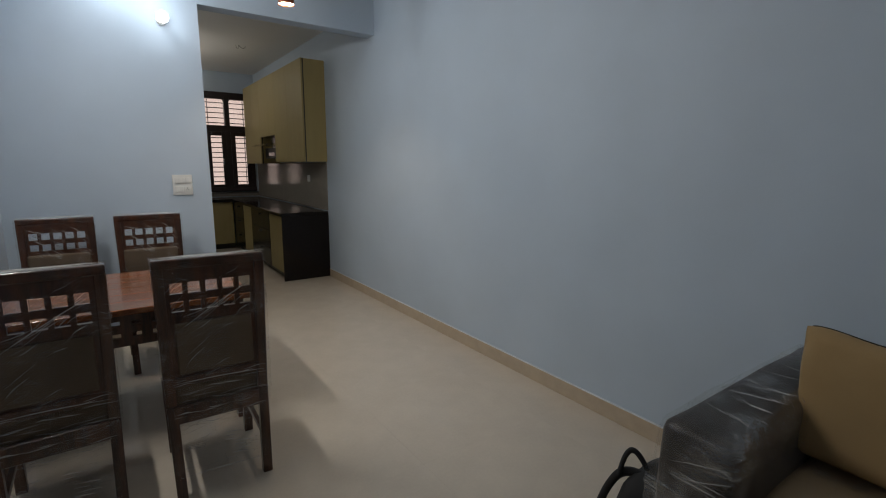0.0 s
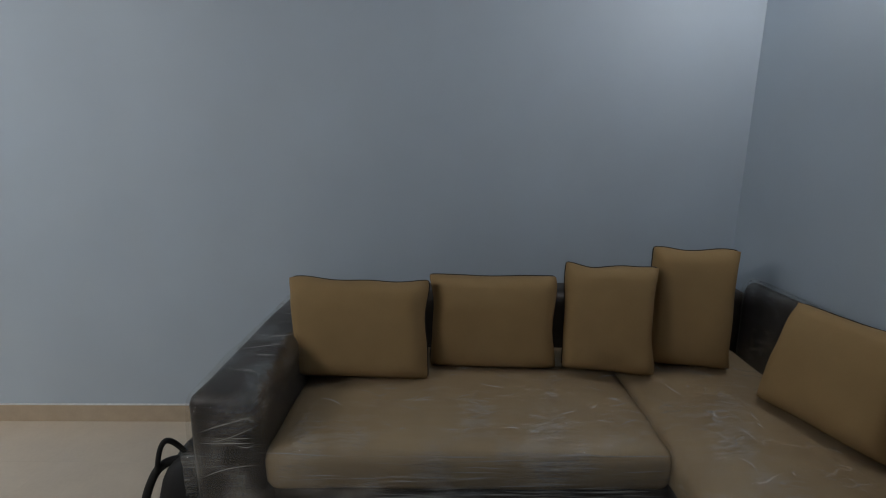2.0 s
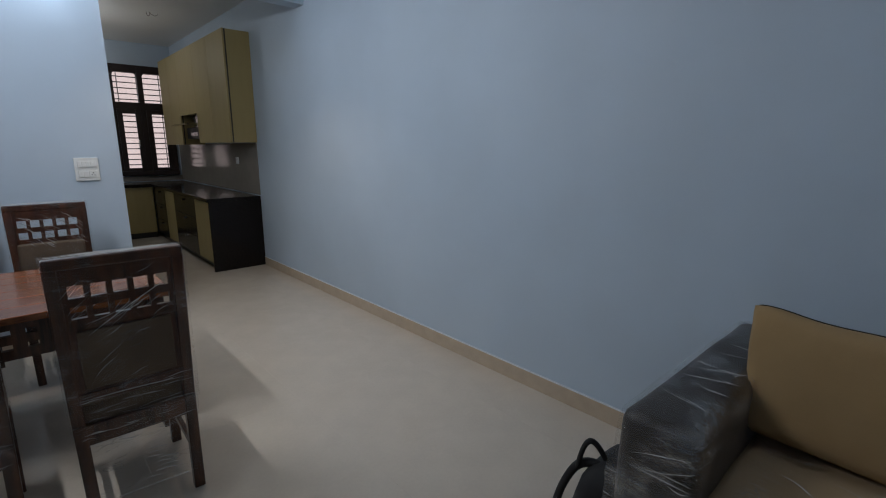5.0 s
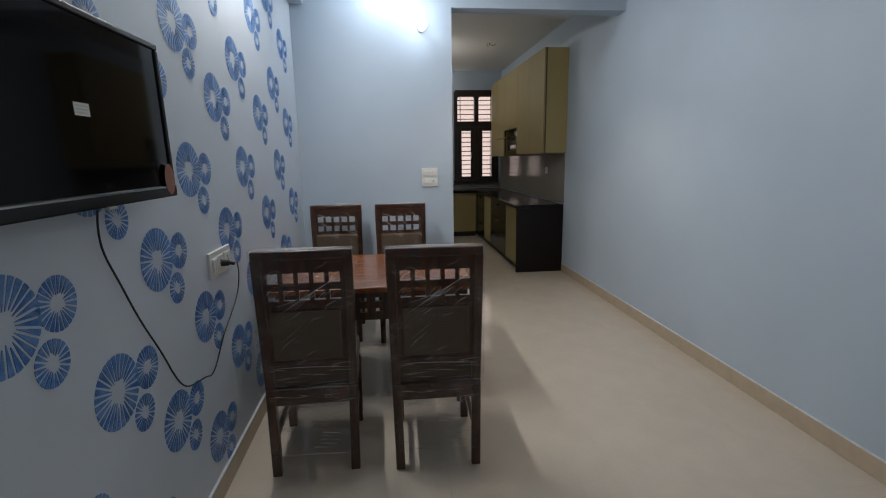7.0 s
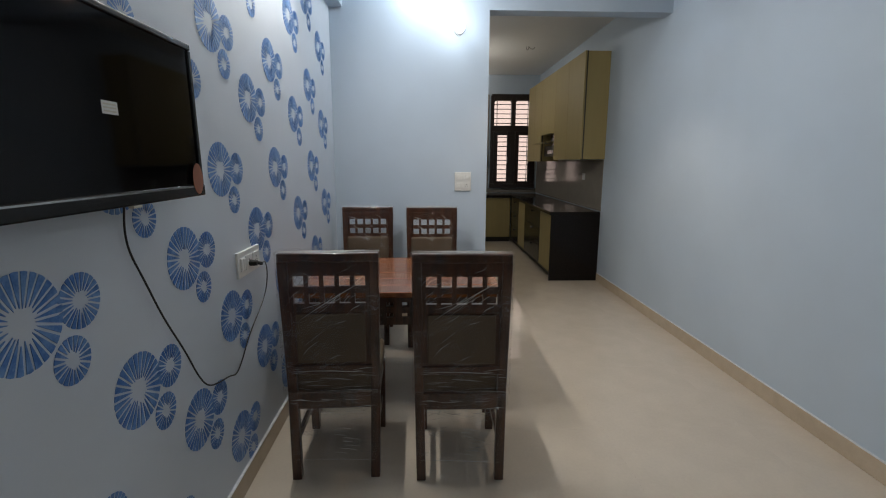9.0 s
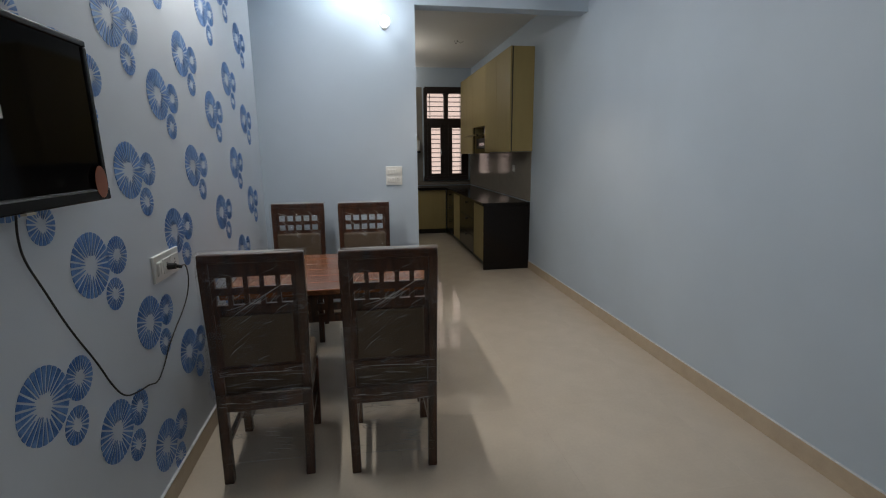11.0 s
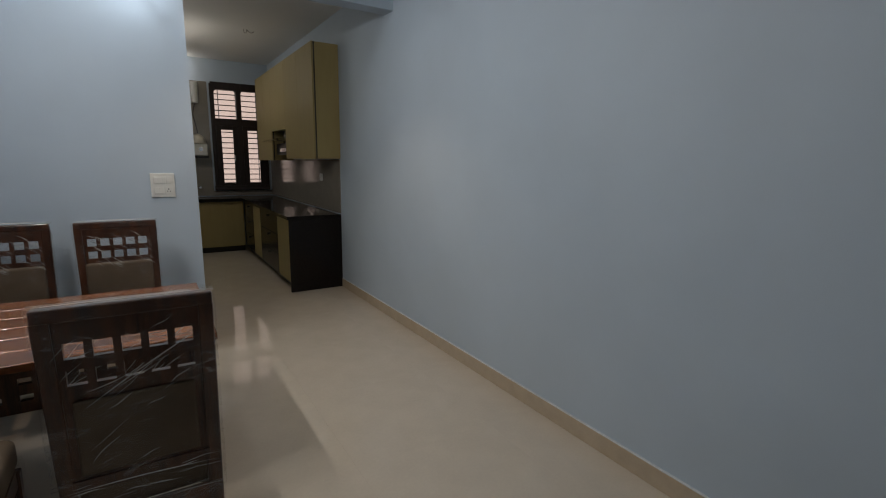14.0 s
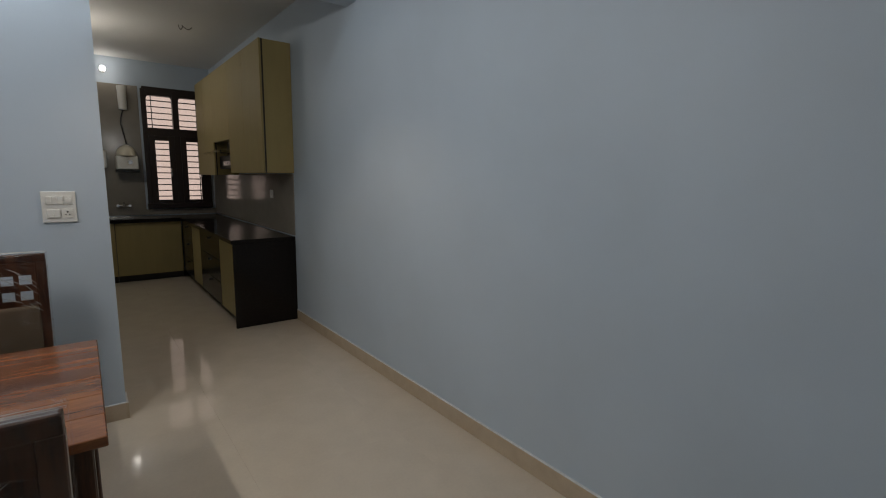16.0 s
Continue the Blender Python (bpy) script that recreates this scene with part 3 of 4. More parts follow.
def switch_plate(name, m, w, h, label, rows):
    """A plate facing -y in its own frame."""
    s = tagged(empty(name), label, "switch plate")
    s.matrix_basis = m
    part("plate", box(-w / 2, w / 2, -0.012, 0, -h / 2, h / 2, bevel=0.003), M_WHITE, s)
    for x0, x1, z0, z1, kind in rows:
        p = part("module", box(x0, x1, -0.0165, -0.012, z0, z1, bevel=0.0015), M_WHITE, s)
        if kind == "switch":
            n = max(1, round((x1 - x0) / 0.024))
            for i in range(n):
                a = x0 + (x1 - x0) * i / n
                part("rocker", box(a + 0.002, a + (x1 - x0) / n - 0.002, -0.0195, -0.0166, z0 + 0.004, z1 - 0.004, bevel=0.001), M_WHITE, p)
        if kind == "socket":
            c, z = (x0 + x1) / 2, (z0 + z1) / 2
            for dx, dz, r in ((0, 0.009, 0.0045), (-0.008, -0.006, 0.0032), (0.008, -0.006, 0.0032)):
                part("pin_hole", rod(bmesh.new(), (c + dx, -0.0172, z + dz), (c + dx, -0.0166, z + dz), r, n=10), M_BLACK, p)
        if kind == "dial":
            part("dial", rod(bmesh.new(), ((x0 + x1) / 2, -0.024, (z0 + z1) / 2), ((x0 + x1) / 2, -0.0166, (z0 + z1) / 2), 0.013, n=16), M_WHITE, p)
    return s


switch_plate("switch_plate", pose(-1.815, D, 1.299), 0.148, 0.168, "white switch plate with socket on the blue wall",
             [(-0.055, 0.02, 0.012, 0.06, "switch"), (0.024, 0.058, 0.012, 0.06, "dial"), (-0.055, 0.005, -0.06, -0.012, "switch"), (0.01, 0.058, -0.06, -0.012, "socket")])
switch_plate("socket_plate", pose(W, 2.858, 1.026, 0, 0, 90), 0.262, 0.115, "white double socket plate with a black plug in it",
             [(-0.11, -0.06, -0.03, 0.03, "switch"), (-0.05, 0.02, -0.032, 0.032, "socket"), (0.035, 0.11, -0.032, 0.032, "socket")])
switch_plate("switch_plate", pose(W, 1.385, 1.295, 0, 0, 90), 0.26, 0.22, "cream switch panel on the patterned wall",
             [(-0.11, 0.11, 0.01, 0.09, "switch"), (-0.11, 0.0, -0.09, -0.01, "switch"), (0.02, 0.11, -0.09, -0.01, "socket")])
plug = tagged(part("power_plug", rod(rod(bmesh.new(), (W + 0.017, 2.85, 1.018), (W + 0.05, 2.85, 1.018), 0.016, 0.013), (W + 0.05, 2.85, 1.018), (W + 0.068, 2.862, 1.011), 0.008), M_BLACK), "black power plug in the wall socket", "plug")
tagged(tube("power_cable", [(-2.93, 1.96, 1.375), (-2.95, 1.985, 1.35), (-2.96, 1.992, 1.29), (-2.962, 2.005, 1.23), (-2.962, 2.054, 1.145), (-2.962, 2.132, 0.997), (-2.962, 2.243, 0.836),
                            (-2.962, 2.30, 0.73), (-2.962, 2.37, 0.645), (-2.962, 2.474, 0.615), (-2.962, 2.56, 0.60), (-2.962, 2.625, 0.572), (-2.962, 2.70, 0.61), (-2.962, 2.79, 0.69),
                            (-2.96, 3.02, 0.80), (-2.955, 3.07, 0.90), (-2.935, 3.0, 0.99), (-2.915, 2.90, 1.012), (-2.904, 2.862, 1.011)], 0.003, M_BLACK), "thin black power cable hanging along the wall", "cable")


# ---- wall globes and ceiling downlight ----
def globe_lamp(at, out, mat, label, r=0.055, reach=0.115):
    g = tagged(empty("wall_lamp", at), label, "lamp")
    o = Vector(out)
    part("backplate", rod(bmesh.new(), o * reach, o * (reach - 0.03), 0.04, 0.036, 20), M_WHITE, g)
    part("holder", rod(bmesh.new(), o * (reach - 0.03), o * 0.03, 0.022, 0.028, 16), M_WHITE, g)
    b = part("bulb", ball(r * 0.8, Matrix.Identity(4)), mat, g, "glowing white round bulb", smooth=True)
    b.visible_shadow = False
    return g


globe_lamp(GLOBE, (0, 1, 0), M_GLOBE, "lit white globe wall lamp on the blue wall")
globe_lamp(GLOBE_D, (0, 1, 0), M_GLOBE, "lit white globe wall lamp close under the ceiling", reach=0.23)


def batten():
    b = tagged(empty("batten_lamp", (W, GLOBE_W[1], GLOBE_W[2])), "lit white batten lamp high on the patterned wall", "lamp")
    part("housing", box(0.0, 0.03, -0.61, 0.61, -0.018, 0.018, bevel=0.003), M_WHITE, b)
    d = part("diffuser", rod(bmesh.new(), (0.042, -0.59, 0), (0.042, 0.59, 0), 0.013, n=16), M_GLOBE, b, "glowing white tube")
    d.visible_shadow = False
    for s in (-1, 1):
        part("end_cap", box(0.028, 0.058, s * 0.59, s * 0.61, -0.016, 0.016, bevel=0.002), M_WHITE, b)


batten()
globe_lamp(GLOBE_B, (0, -1, 0), M_GLOBE, "lit white globe wall lamp above the sofa")


def pendant():
    b = tagged(empty("pendant_bulb", BULB_K), "lit bare bulb hanging from the kitchen ceiling", "lamp")
    part("cord", rod(bmesh.new(), (0, 0, 0.09), (0, 0, H - BULB_K[2] - 0.02), 0.003, n=8), M_BLACK, b)
    part("ceiling_rose", rod(bmesh.new(), (0, 0, H - BULB_K[2] - 0.02), (0, 0, H - BULB_K[2]), 0.045, 0.04, 20), M_WHITE, b)
    part("holder", rod(bmesh.new(), (0, 0, 0.035), (0, 0, 0.09), 0.02, 0.016, 16), M_WHITE, b)
    g = part("bulb", ball(0.036, Matrix.Identity(4)), M_GLOBE_K, b, "glowing white round bulb", smooth=True)
    g.visible_shadow = False


pendant()
globe_lamp(GLOBE_K, (0, 1, 0), M_GLOBE_K, "lit bare round bulb on the kitchen wall", 0.045)


def downlight():
    d = tagged(empty("ceiling_downlight", (-1.035, 4.5, H)), "copper cylinder ceiling downlight, lit warm", "lamp")
    body = rod(bmesh.new(), (0, 0, -0.02), (0, 0, -0.36), 0.055, 0.062, 32)
    bmesh.ops.delete(body, geom=[f for f in body.faces if len(f.verts) > 4 and f.calc_center_median().z < -0.2], context="FACES")
    part("body", body, M_COPPER, d, "copper-coloured metal cylinder", smooth=True)
    part("rose", rod(bmesh.new(), (0, 0, -0.02), (0, 0, 0), 0.06, 0.06, 32), M_COPPER, d)
    lens = part("lens", rod(bmesh.new(), (0, 0, -0.353), (0, 0, -0.347), 0.058, 0.058, 32), M_WARM, d, "glowing warm lens")
    lens.visible_shadow = False


downlight()


# ---- sofa ----
def soft_block(x0, x1, y0, y1, z0, z1, r=0.05, puff=0.02, n=9, seed=0.0, sag=0.0):
    """An upholstered block: bevelled, subdivided, slightly swollen and uneven."""
    bm = box(x0, x1, y0, y1, z0, z1, bevel=r, segments=3)
    bmesh.ops.subdivide_edges(bm, edges=[e for e in bm.edges if e.calc_length() > 2.5 * r], cuts=n, use_grid_fill=True)
    bm.normal_update()
    c, s = Vector(((x0 + x1) / 2, (y0 + y1) / 2, (z0 + z1) / 2)), Vector((x1 - x0, y1 - y0, z1 - z0))
    for v in bm.verts:
        d = [2 * (v.co[k] - c[k]) / s[k] for k in range(3)]
        k = max(0, 1 - d[0] ** 2) * max(0, 1 - d[1] ** 2) if abs(v.normal.z) > 0.7 else (1 - min(1, d[2] ** 2)) * 0.6
        v.co += v.normal * (puff * k + 0.006 * noise.noise(v.co * 7 + Vector((seed, 0, 0))))
    return bm


def pulled_sheet(x, y0, y1, z0, z1):
    """Film pulled level across a front: long shallow pleats, its upper edge sinking away from the arm."""
    bm, rows, ny, nz = bmesh.new(), [], 70, 26
    for k in range(nz + 1):
        row = []
        for i in range(ny + 1):
            u, v = i / ny, k / nz
            y = y0 + (y1 - y0) * u
            drop = 0.05 * (1 - u) ** 0.7 + 0.03 * math.sin(min(1, max(0, (0.95 - u) * 4)) * math.pi / 2)
            z = z0 + (z1 - drop - z0) * v
            pleat = noise.noise(Vector((0, y * 1.6, z * 34))) * 0.006 + noise.noise(Vector((3, y * 5, z * 80))) * 0.0025
            row.append(bm.verts.new((x + pleat + 0.018 * (v ** 4) * (1 - u), y, z)))
        rows.append(row)
    for k in range(nz):
        for i in range(ny):
            bm.faces.new([rows[k][i], rows[k][i + 1], rows[k + 1][i + 1], rows[k + 1][i]])
    return bm


def sofa():
    s = tagged(empty("corner_sofa", (-0.6, -0.2, 0)), "dark brown corner sofa with beige seats wrapped in clear film", "sofa")
    o = Matrix.Translation((0.6, 0.2, 0))

    def p(name, bm, mat, parent=s, label="", smooth=True):
        bm.transform(o)
        return part(name, bm, mat, parent, label, smooth)

    fx, ay0, ay1, cy, cx = -1.03, 0.955, 1.165, -0.335, -2.15
    p("base", box(-0.99, -0.03, cy - 0.02, ay0, 0.06, 0.42, bevel=0.01), M_LEATHER, smooth=False)
    p("chaise_base", box(cx + 0.02, -0.03, BACK + 0.03, cy - 0.03, 0.06, 0.42, bevel=0.01), M_LEATHER, smooth=False)
    p("arm", soft_block(fx - 0.03, -0.03, ay0, ay1, 0.05, 0.765, 0.035, 0.012, seed=1), M_LEATHER, label="dark brown block arm")
    p("back", soft_block(-0.24, -0.03, BACK + 0.03, ay0, 0.42, 0.82, 0.04, 0.01, seed=2), M_LEATHER, label="dark brown low back")
    p("chaise_back", soft_block(cx, -0.25, BACK + 0.02, BACK + 0.09, 0.42, 0.89, 0.04, 0.01, seed=3), M_LEATHER)
    seat = p("seat", soft_block(fx - 0.01, -0.25, cy + 0.005, ay0 - 0.005, 0.42, 0.57, 0.04, 0.028, 12, seed=4), M_BEIGE, label="beige padded seat under creased film")
    chaise = p("chaise_seat", soft_block(cx, -0.25, BACK + 0.12, cy - 0.005, 0.42, 0.57, 0.04, 0.028, 12, seed=5), M_BEIGE, label="beige padded chaise seat under creased film")
    p("seat_wrap", soft_block(fx - 0.026, -0.25, cy + 0.0, ay0 - 0.0, 0.39, 0.589, 0.045, 0.03, 16, seed=14), M_FILM_SOFA, seat, "clear creased stretch film")
    p("chaise_wrap", soft_block(cx - 0.015, -0.25, BACK + 0.13, cy + 0.012, 0.39, 0.589, 0.045, 0.03, 16, seed=15), M_FILM_SOFA, chaise, "clear creased stretch film")
    p("arm_wrap", soft_block(fx - 0.044, -0.03, ay0 - 0.014, ay1 + 0.014, 0.045, 0.781, 0.05, 0.016, 14, seed=21), M_FILM_SOFA, label="clear stretch film over the arm")
    p("back_wrap", soft_block(cx, -0.24, BACK + 0.015, BACK + 0.105, 0.44, 0.908, 0.05, 0.012, 12, seed=22), M_FILM_SOFA)
    # Highlights on the sofa film are added as pale strips along its folds.
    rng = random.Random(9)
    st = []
    for k in range(55):  # front of the main seat: glints along long level pulls
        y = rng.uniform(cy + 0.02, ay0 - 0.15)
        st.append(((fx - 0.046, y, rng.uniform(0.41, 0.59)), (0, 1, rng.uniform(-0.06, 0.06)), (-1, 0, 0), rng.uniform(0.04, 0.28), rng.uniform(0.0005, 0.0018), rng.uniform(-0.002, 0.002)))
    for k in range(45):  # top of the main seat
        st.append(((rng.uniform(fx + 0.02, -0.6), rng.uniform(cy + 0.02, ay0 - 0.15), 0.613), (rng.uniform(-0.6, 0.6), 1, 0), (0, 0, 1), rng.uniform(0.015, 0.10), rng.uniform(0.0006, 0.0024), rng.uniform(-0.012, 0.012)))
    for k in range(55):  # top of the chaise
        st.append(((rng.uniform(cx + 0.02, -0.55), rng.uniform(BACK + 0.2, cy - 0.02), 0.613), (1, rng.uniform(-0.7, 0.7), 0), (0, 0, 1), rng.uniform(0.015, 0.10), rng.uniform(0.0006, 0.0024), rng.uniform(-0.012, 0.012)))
    p("film_crease_glints", creases(st, 6), M_CREASE_GLINT, label="milky strips for the glints on folds of clear film")["kind"] = "stuff"
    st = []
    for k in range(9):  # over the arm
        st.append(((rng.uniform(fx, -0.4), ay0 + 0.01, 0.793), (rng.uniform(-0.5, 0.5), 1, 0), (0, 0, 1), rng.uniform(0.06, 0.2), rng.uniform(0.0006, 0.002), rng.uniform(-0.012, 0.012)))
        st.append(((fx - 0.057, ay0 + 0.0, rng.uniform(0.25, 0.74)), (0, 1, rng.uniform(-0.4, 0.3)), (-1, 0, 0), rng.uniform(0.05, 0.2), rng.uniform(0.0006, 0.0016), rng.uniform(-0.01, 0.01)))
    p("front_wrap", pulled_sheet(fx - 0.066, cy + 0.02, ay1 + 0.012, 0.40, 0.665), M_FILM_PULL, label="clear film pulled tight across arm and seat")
    p("arm_crease_glints", creases(st, 7), M_CREASE_GLINT)["kind"] = "stuff"
    for x, y in ((-0.95, 1.08), (-0.10, 1.08), (-0.10, -0.98), (cx + 0.1, -0.98), (cx + 0.1, cy - 0.1), (-0.88, cy)):
        p("foot", rod(bmesh.new(), (x, y, 0), (x, y, 0.065), 0.022, 0.028, 12), M_BLACK, smooth=False)


sofa()


def cushion(w, h, d, m, label, seed):
    """A stuffed scatter cushion with piping; its face looks along -x, it stands on its lower edge."""
    n = 16
    bm = bmesh.new()
    rng = random.Random(seed)
    rows = []
    rim = []
    for side in (-1, 1):
        vs = []
        for i in range(n + 1):
            row = []
            for k in range(n + 1):
                u, v = 2 * i / n - 1, 2 * k / n - 1
                pin = 1 - 0.045 * (1 - abs(u) ** 3) * abs(v) ** 6 - 0.045 * (1 - abs(v) ** 3) * abs(u) ** 6
                full = ((1 - abs(u) ** 4) * (1 - abs(v) ** 4)) ** 0.36
                y, z = u * w / 2 * (1 - 0.05 * (1 - abs(u)) * 0), v * h / 2
                y *= 1 - 0.085 * (1 - v * v) * abs(u) ** 5
                y += 0.012 * noise.noise(Vector((seed * 3.1, v * 1.3, 4)))
                z *= 1 - 0.07 * (1 - u * u) * abs(v) ** 5 if v > 0 else 1 - 0.03 * (1 - u * u) * abs(v) ** 5
                z += 0.014 * max(0, v) ** 2 * noise.noise(Vector((u * 1.4 + seed * 2.3, 7, seed)))
                cut = 1 - 0.045 * (abs(u) * abs(v)) ** 6
                y, z = y * cut, z * cut
                x = side * (d / 2 * full + 0.016)
                x += 0.008 * noise.noise(Vector((u * 1.7 + seed, v * 1.7, side)))
                row.append(bm.verts.new((x, y, z + h / 2)))
            vs.append(row)
        rows.append(vs)
        for i in range(n):
            for k in range(n):
                bm.faces.new([vs[i][k], vs[i + 1][k], vs[i + 1][k + 1], vs[i][k + 1]])
    loop = [(i, 0) for i in range(n)] + [(n, k) for k in range(n)] + [(i, n) for i in range(n, 0, -1)] + [(0, k) for k in range(n, 0, -1)]
    for (a, b), (c, e) in zip(loop, loop[1:] + loop[:1]):
        bm.faces.new([rows[0][a][b], rows[0][c][e], rows[1][c][e], rows[1][a][b]])
    pts = [rows[1][a][b].co + Vector((-0.002, 0, 0)) for a, b in loop]
    c = tagged(empty("scatter_cushion"), label, "cushion", "loose cushions on the corner sofa")
    part("cover", bm, M_OLIVE, c, smooth=True)
    tube("piping", [(p.x, p.y * 1.004, (p.z - h / 2) * 1.004 + h / 2) for p in pts + pts[:1]], 0.003, M_PIPING, c)
    c.matrix_basis = m
    return c


Z = 0.59
cushion(0.585, 0.40, 0.14, pose(-0.60, 0.735, Z, 0, 12, -4), "wide tan cushion with dark piping leaning back", 1)
cushion(0.54, 0.395, 0.14, pose(-0.51, 0.185, Z, 0, 8, -2), "wide tan cushion with dark piping leaning back", 2)
cushion(0.37, 0.445, 0.14, pose(-0.55, -0.275, Z, 0, 10, -12), "upright tan cushion with dark piping", 3)
cushion(0.335, 0.505, 0.14, pose(-0.50, -0.63, Z, 0, 8, -12), "tall tan cushion standing in the sofa corner", 4)
cushion(0.425, 0.385, 0.14, pose(-0.945, -0.835, Z, 0, 20, -72), "square tan cushion leaning on the chaise back", 5)
cushion(0.445, 0.40, 0.14, pose(-1.42, -0.88, Z, 0, 12, -78), "square tan cushion leaning on the chaise back", 6)


# ---- blue box on the wall over the sofa ----
wb = tagged(empty("wall_box", (-0.945, BACK, 1.99)), "blue box mounted on the blue wall above the sofa", "wall box")
part("case", box(-0.62, 0.0, 0.0, 0.13, 0.0, 0.26, bevel=0.012), M_BOXBLUE, wb)
part("lid", box(-0.61, -0.01, 0.1301, 0.14, 0.012, 0.25, bevel=0.004), M_BOXBLUE, wb)


# ---- coffee table and bag ----
def coffee_table():
    t = tagged(empty("coffee_table"), "low dark coffee table with film-wrapped glossy top", "table")
    t.matrix_basis = pose(-1.315, 0.13, 0, 0, 0, 2)
    w, l, z = 0.46, 0.80, 0.42
    part("tabletop", box(-w / 2, w / 2, -l / 2, l / 2, z - 0.03, z, bevel=0.012, segments=3), M_SMOKED, t, "dark smoked glossy top")
    part("apron", box(-w / 2 + 0.03, w / 2 - 0.03, -l / 2 + 0.03, l / 2 - 0.03, z - 0.10, z - 0.03), M_WOOD, t)
    for x in (-1, 1):
        for y in (-1, 1):
            bm = bmesh.new()
            post(bm, (x * (w / 2 - 0.05), y * (l / 2 - 0.05), 0), (x * (w / 2 - 0.05), y * (l / 2 - 0.05), z - 0.1), 0.045, 0.045)
            part("leg", bm, M_WOOD, t)
    part("plastic_wrap", shell(-w / 2 - 0.006, w / 2 + 0.006, -l / 2 - 0.006, l / 2 + 0.006, z - 0.09, z + 0.005, 9, 8.0, 0.003), M_FILM_SOFA, t, "clear stretch film", smooth=True)


coffee_table()


def bag():
    b = tagged(empty("backpack", (-0.94, 1.265, 0)), "black nylon backpack leaning against the sofa arm", "bag")
    b.scale = (1, 1, 1.18)
    body = soft_block(-0.15, 0.13, -0.06, 0.06, 0.0, 0.44, 0.045, 0.02, 7, seed=31)
    for v in body.verts:
        v.co.y += 0.10 * (v.co.z / 0.46) ** 2 * -0.6
        v.co.x *= 1 - 0.25 * (v.co.z / 0.46) ** 3
    part("body", body, M_BAG, b, smooth=True)
    tube("shoulder_strap", [(-0.06, -0.05, 0.43), (-0.08, 0.02, 0.45), (-0.10, 0.085, 0.34), (-0.11, 0.11, 0.20), (-0.11, 0.07, 0.05)], 0.013, M_BAG, b)
    tube("carry_loop", [(-0.05, -0.05, 0.43), (-0.07, -0.02, 0.50), (-0.09, 0.02, 0.50), (-0.10, 0.03, 0.42)], 0.008, M_BAG, b)
    part("front_pocket", soft_block(-0.12, 0.11, 0.04, 0.085, 0.04, 0.24, 0.02, 0.012, 4, seed=33), M_BAG, b, smooth=True)


bag()


# ---- kitchen ----
def base_unit(y0, y1, kind):
    u = tagged(empty("base_cabinet", (-0.3, (y0 + y1) / 2, 0)), "olive laminate base cabinet under black granite" if kind == "door" else "black base cabinet with three drawers under granite", "cabinet", "base cabinets")
    o = Matrix.Translation((0.3, -(y0 + y1) / 2, 0))

    def p(name, bm, mat, parent=u):
        bm.transform(o)
        return part(name, bm, mat, parent)

    p("body", box(-0.57, -0.02, y0 + 0.002, y1 - 0.002, 0.09, 0.825), M_LAM_EDGE)
    p("plinth", box(-0.53, -0.02, y0 + 0.002, y1 - 0.002, 0.0, 0.09), M_LAM_EDGE)
    if kind == "door":
        p("door", box(-0.592, -0.572, y0 + 0.004, y1 - 0.004, 0.095, 0.815, bevel=0.002, segments=1), M_LAMINATE)
    else:
        for i in range(3):
            z = 0.095 + i * 0.242
            d = p("drawer_front", box(-0.592, -0.572, y0 + 0.004, y1 - 0.004, z, z + 0.236, bevel=0.002, segments=1), M_BLACKFRONT)
            p("knob", rod(bmesh.new(), (-0.592, (y0 + y1) / 2, z + 0.19), (-0.615, (y0 + y1) / 2, z + 0.19), 0.012, 0.016, 14), M_CHROME, d)


for a, b, k in ((6.457, 7.08, "door"), (7.08, 8.10, "drawers"), (8.10, 8.62, "door"), (8.62, 9.33, "drawers")):
    base_unit(a, b, k)


def back_unit(x0, x1):
    u = tagged(empty("sink_cabinet", ((x0 + x1) / 2, 9.6, 0)), "olive laminate cabinet under the kitchen window", "cabinet", "base cabinets")
    o = Matrix.Translation((-(x0 + x1) / 2, -9.6, 0))
    for name, v, mat in (("body", (x0 + 0.002, x1 - 0.002, 9.38, 9.93, 0.09, 0.825), M_LAM_EDGE), ("plinth", (x0 + 0.002, x1 - 0.002, 9.42, 9.93, 0, 0.09), M_LAM_EDGE),
                         ("door", (x0 + 0.004, x1 - 0.004, 9.358, 9.378, 0.095, 0.815), M_LAMINATE)):
        bm = box(*v)
        bm.transform(o)
        part(name, bm, mat, u)


for a, b in ((-0.60 - 0.79, -0.60), (-0.60 - 1.58, -0.60 - 0.79), (W + 0.02, -0.60 - 1.58)):
    back_unit(a, b)
bm = box(-0.625, -0.002, 6.43, KEND - 0.009, 0.83, 0.87, bevel=0.004)
block(bm, W + 0.002, -0.6251, 9.315, KEND - 0.009, 0.83, 0.87, bevel=0.004)
tagged(part("granite_worktop", bm, M_GRANITE), "polished black granite L-shaped kitchen worktop", "worktop")
tagged(part("granite_end_panel", box(-0.61, -0.002, 6.43, 6.453, 0, 0.829, bevel=0.002), M_GRANITE), "polished black granite end panel of the counter", "panel")


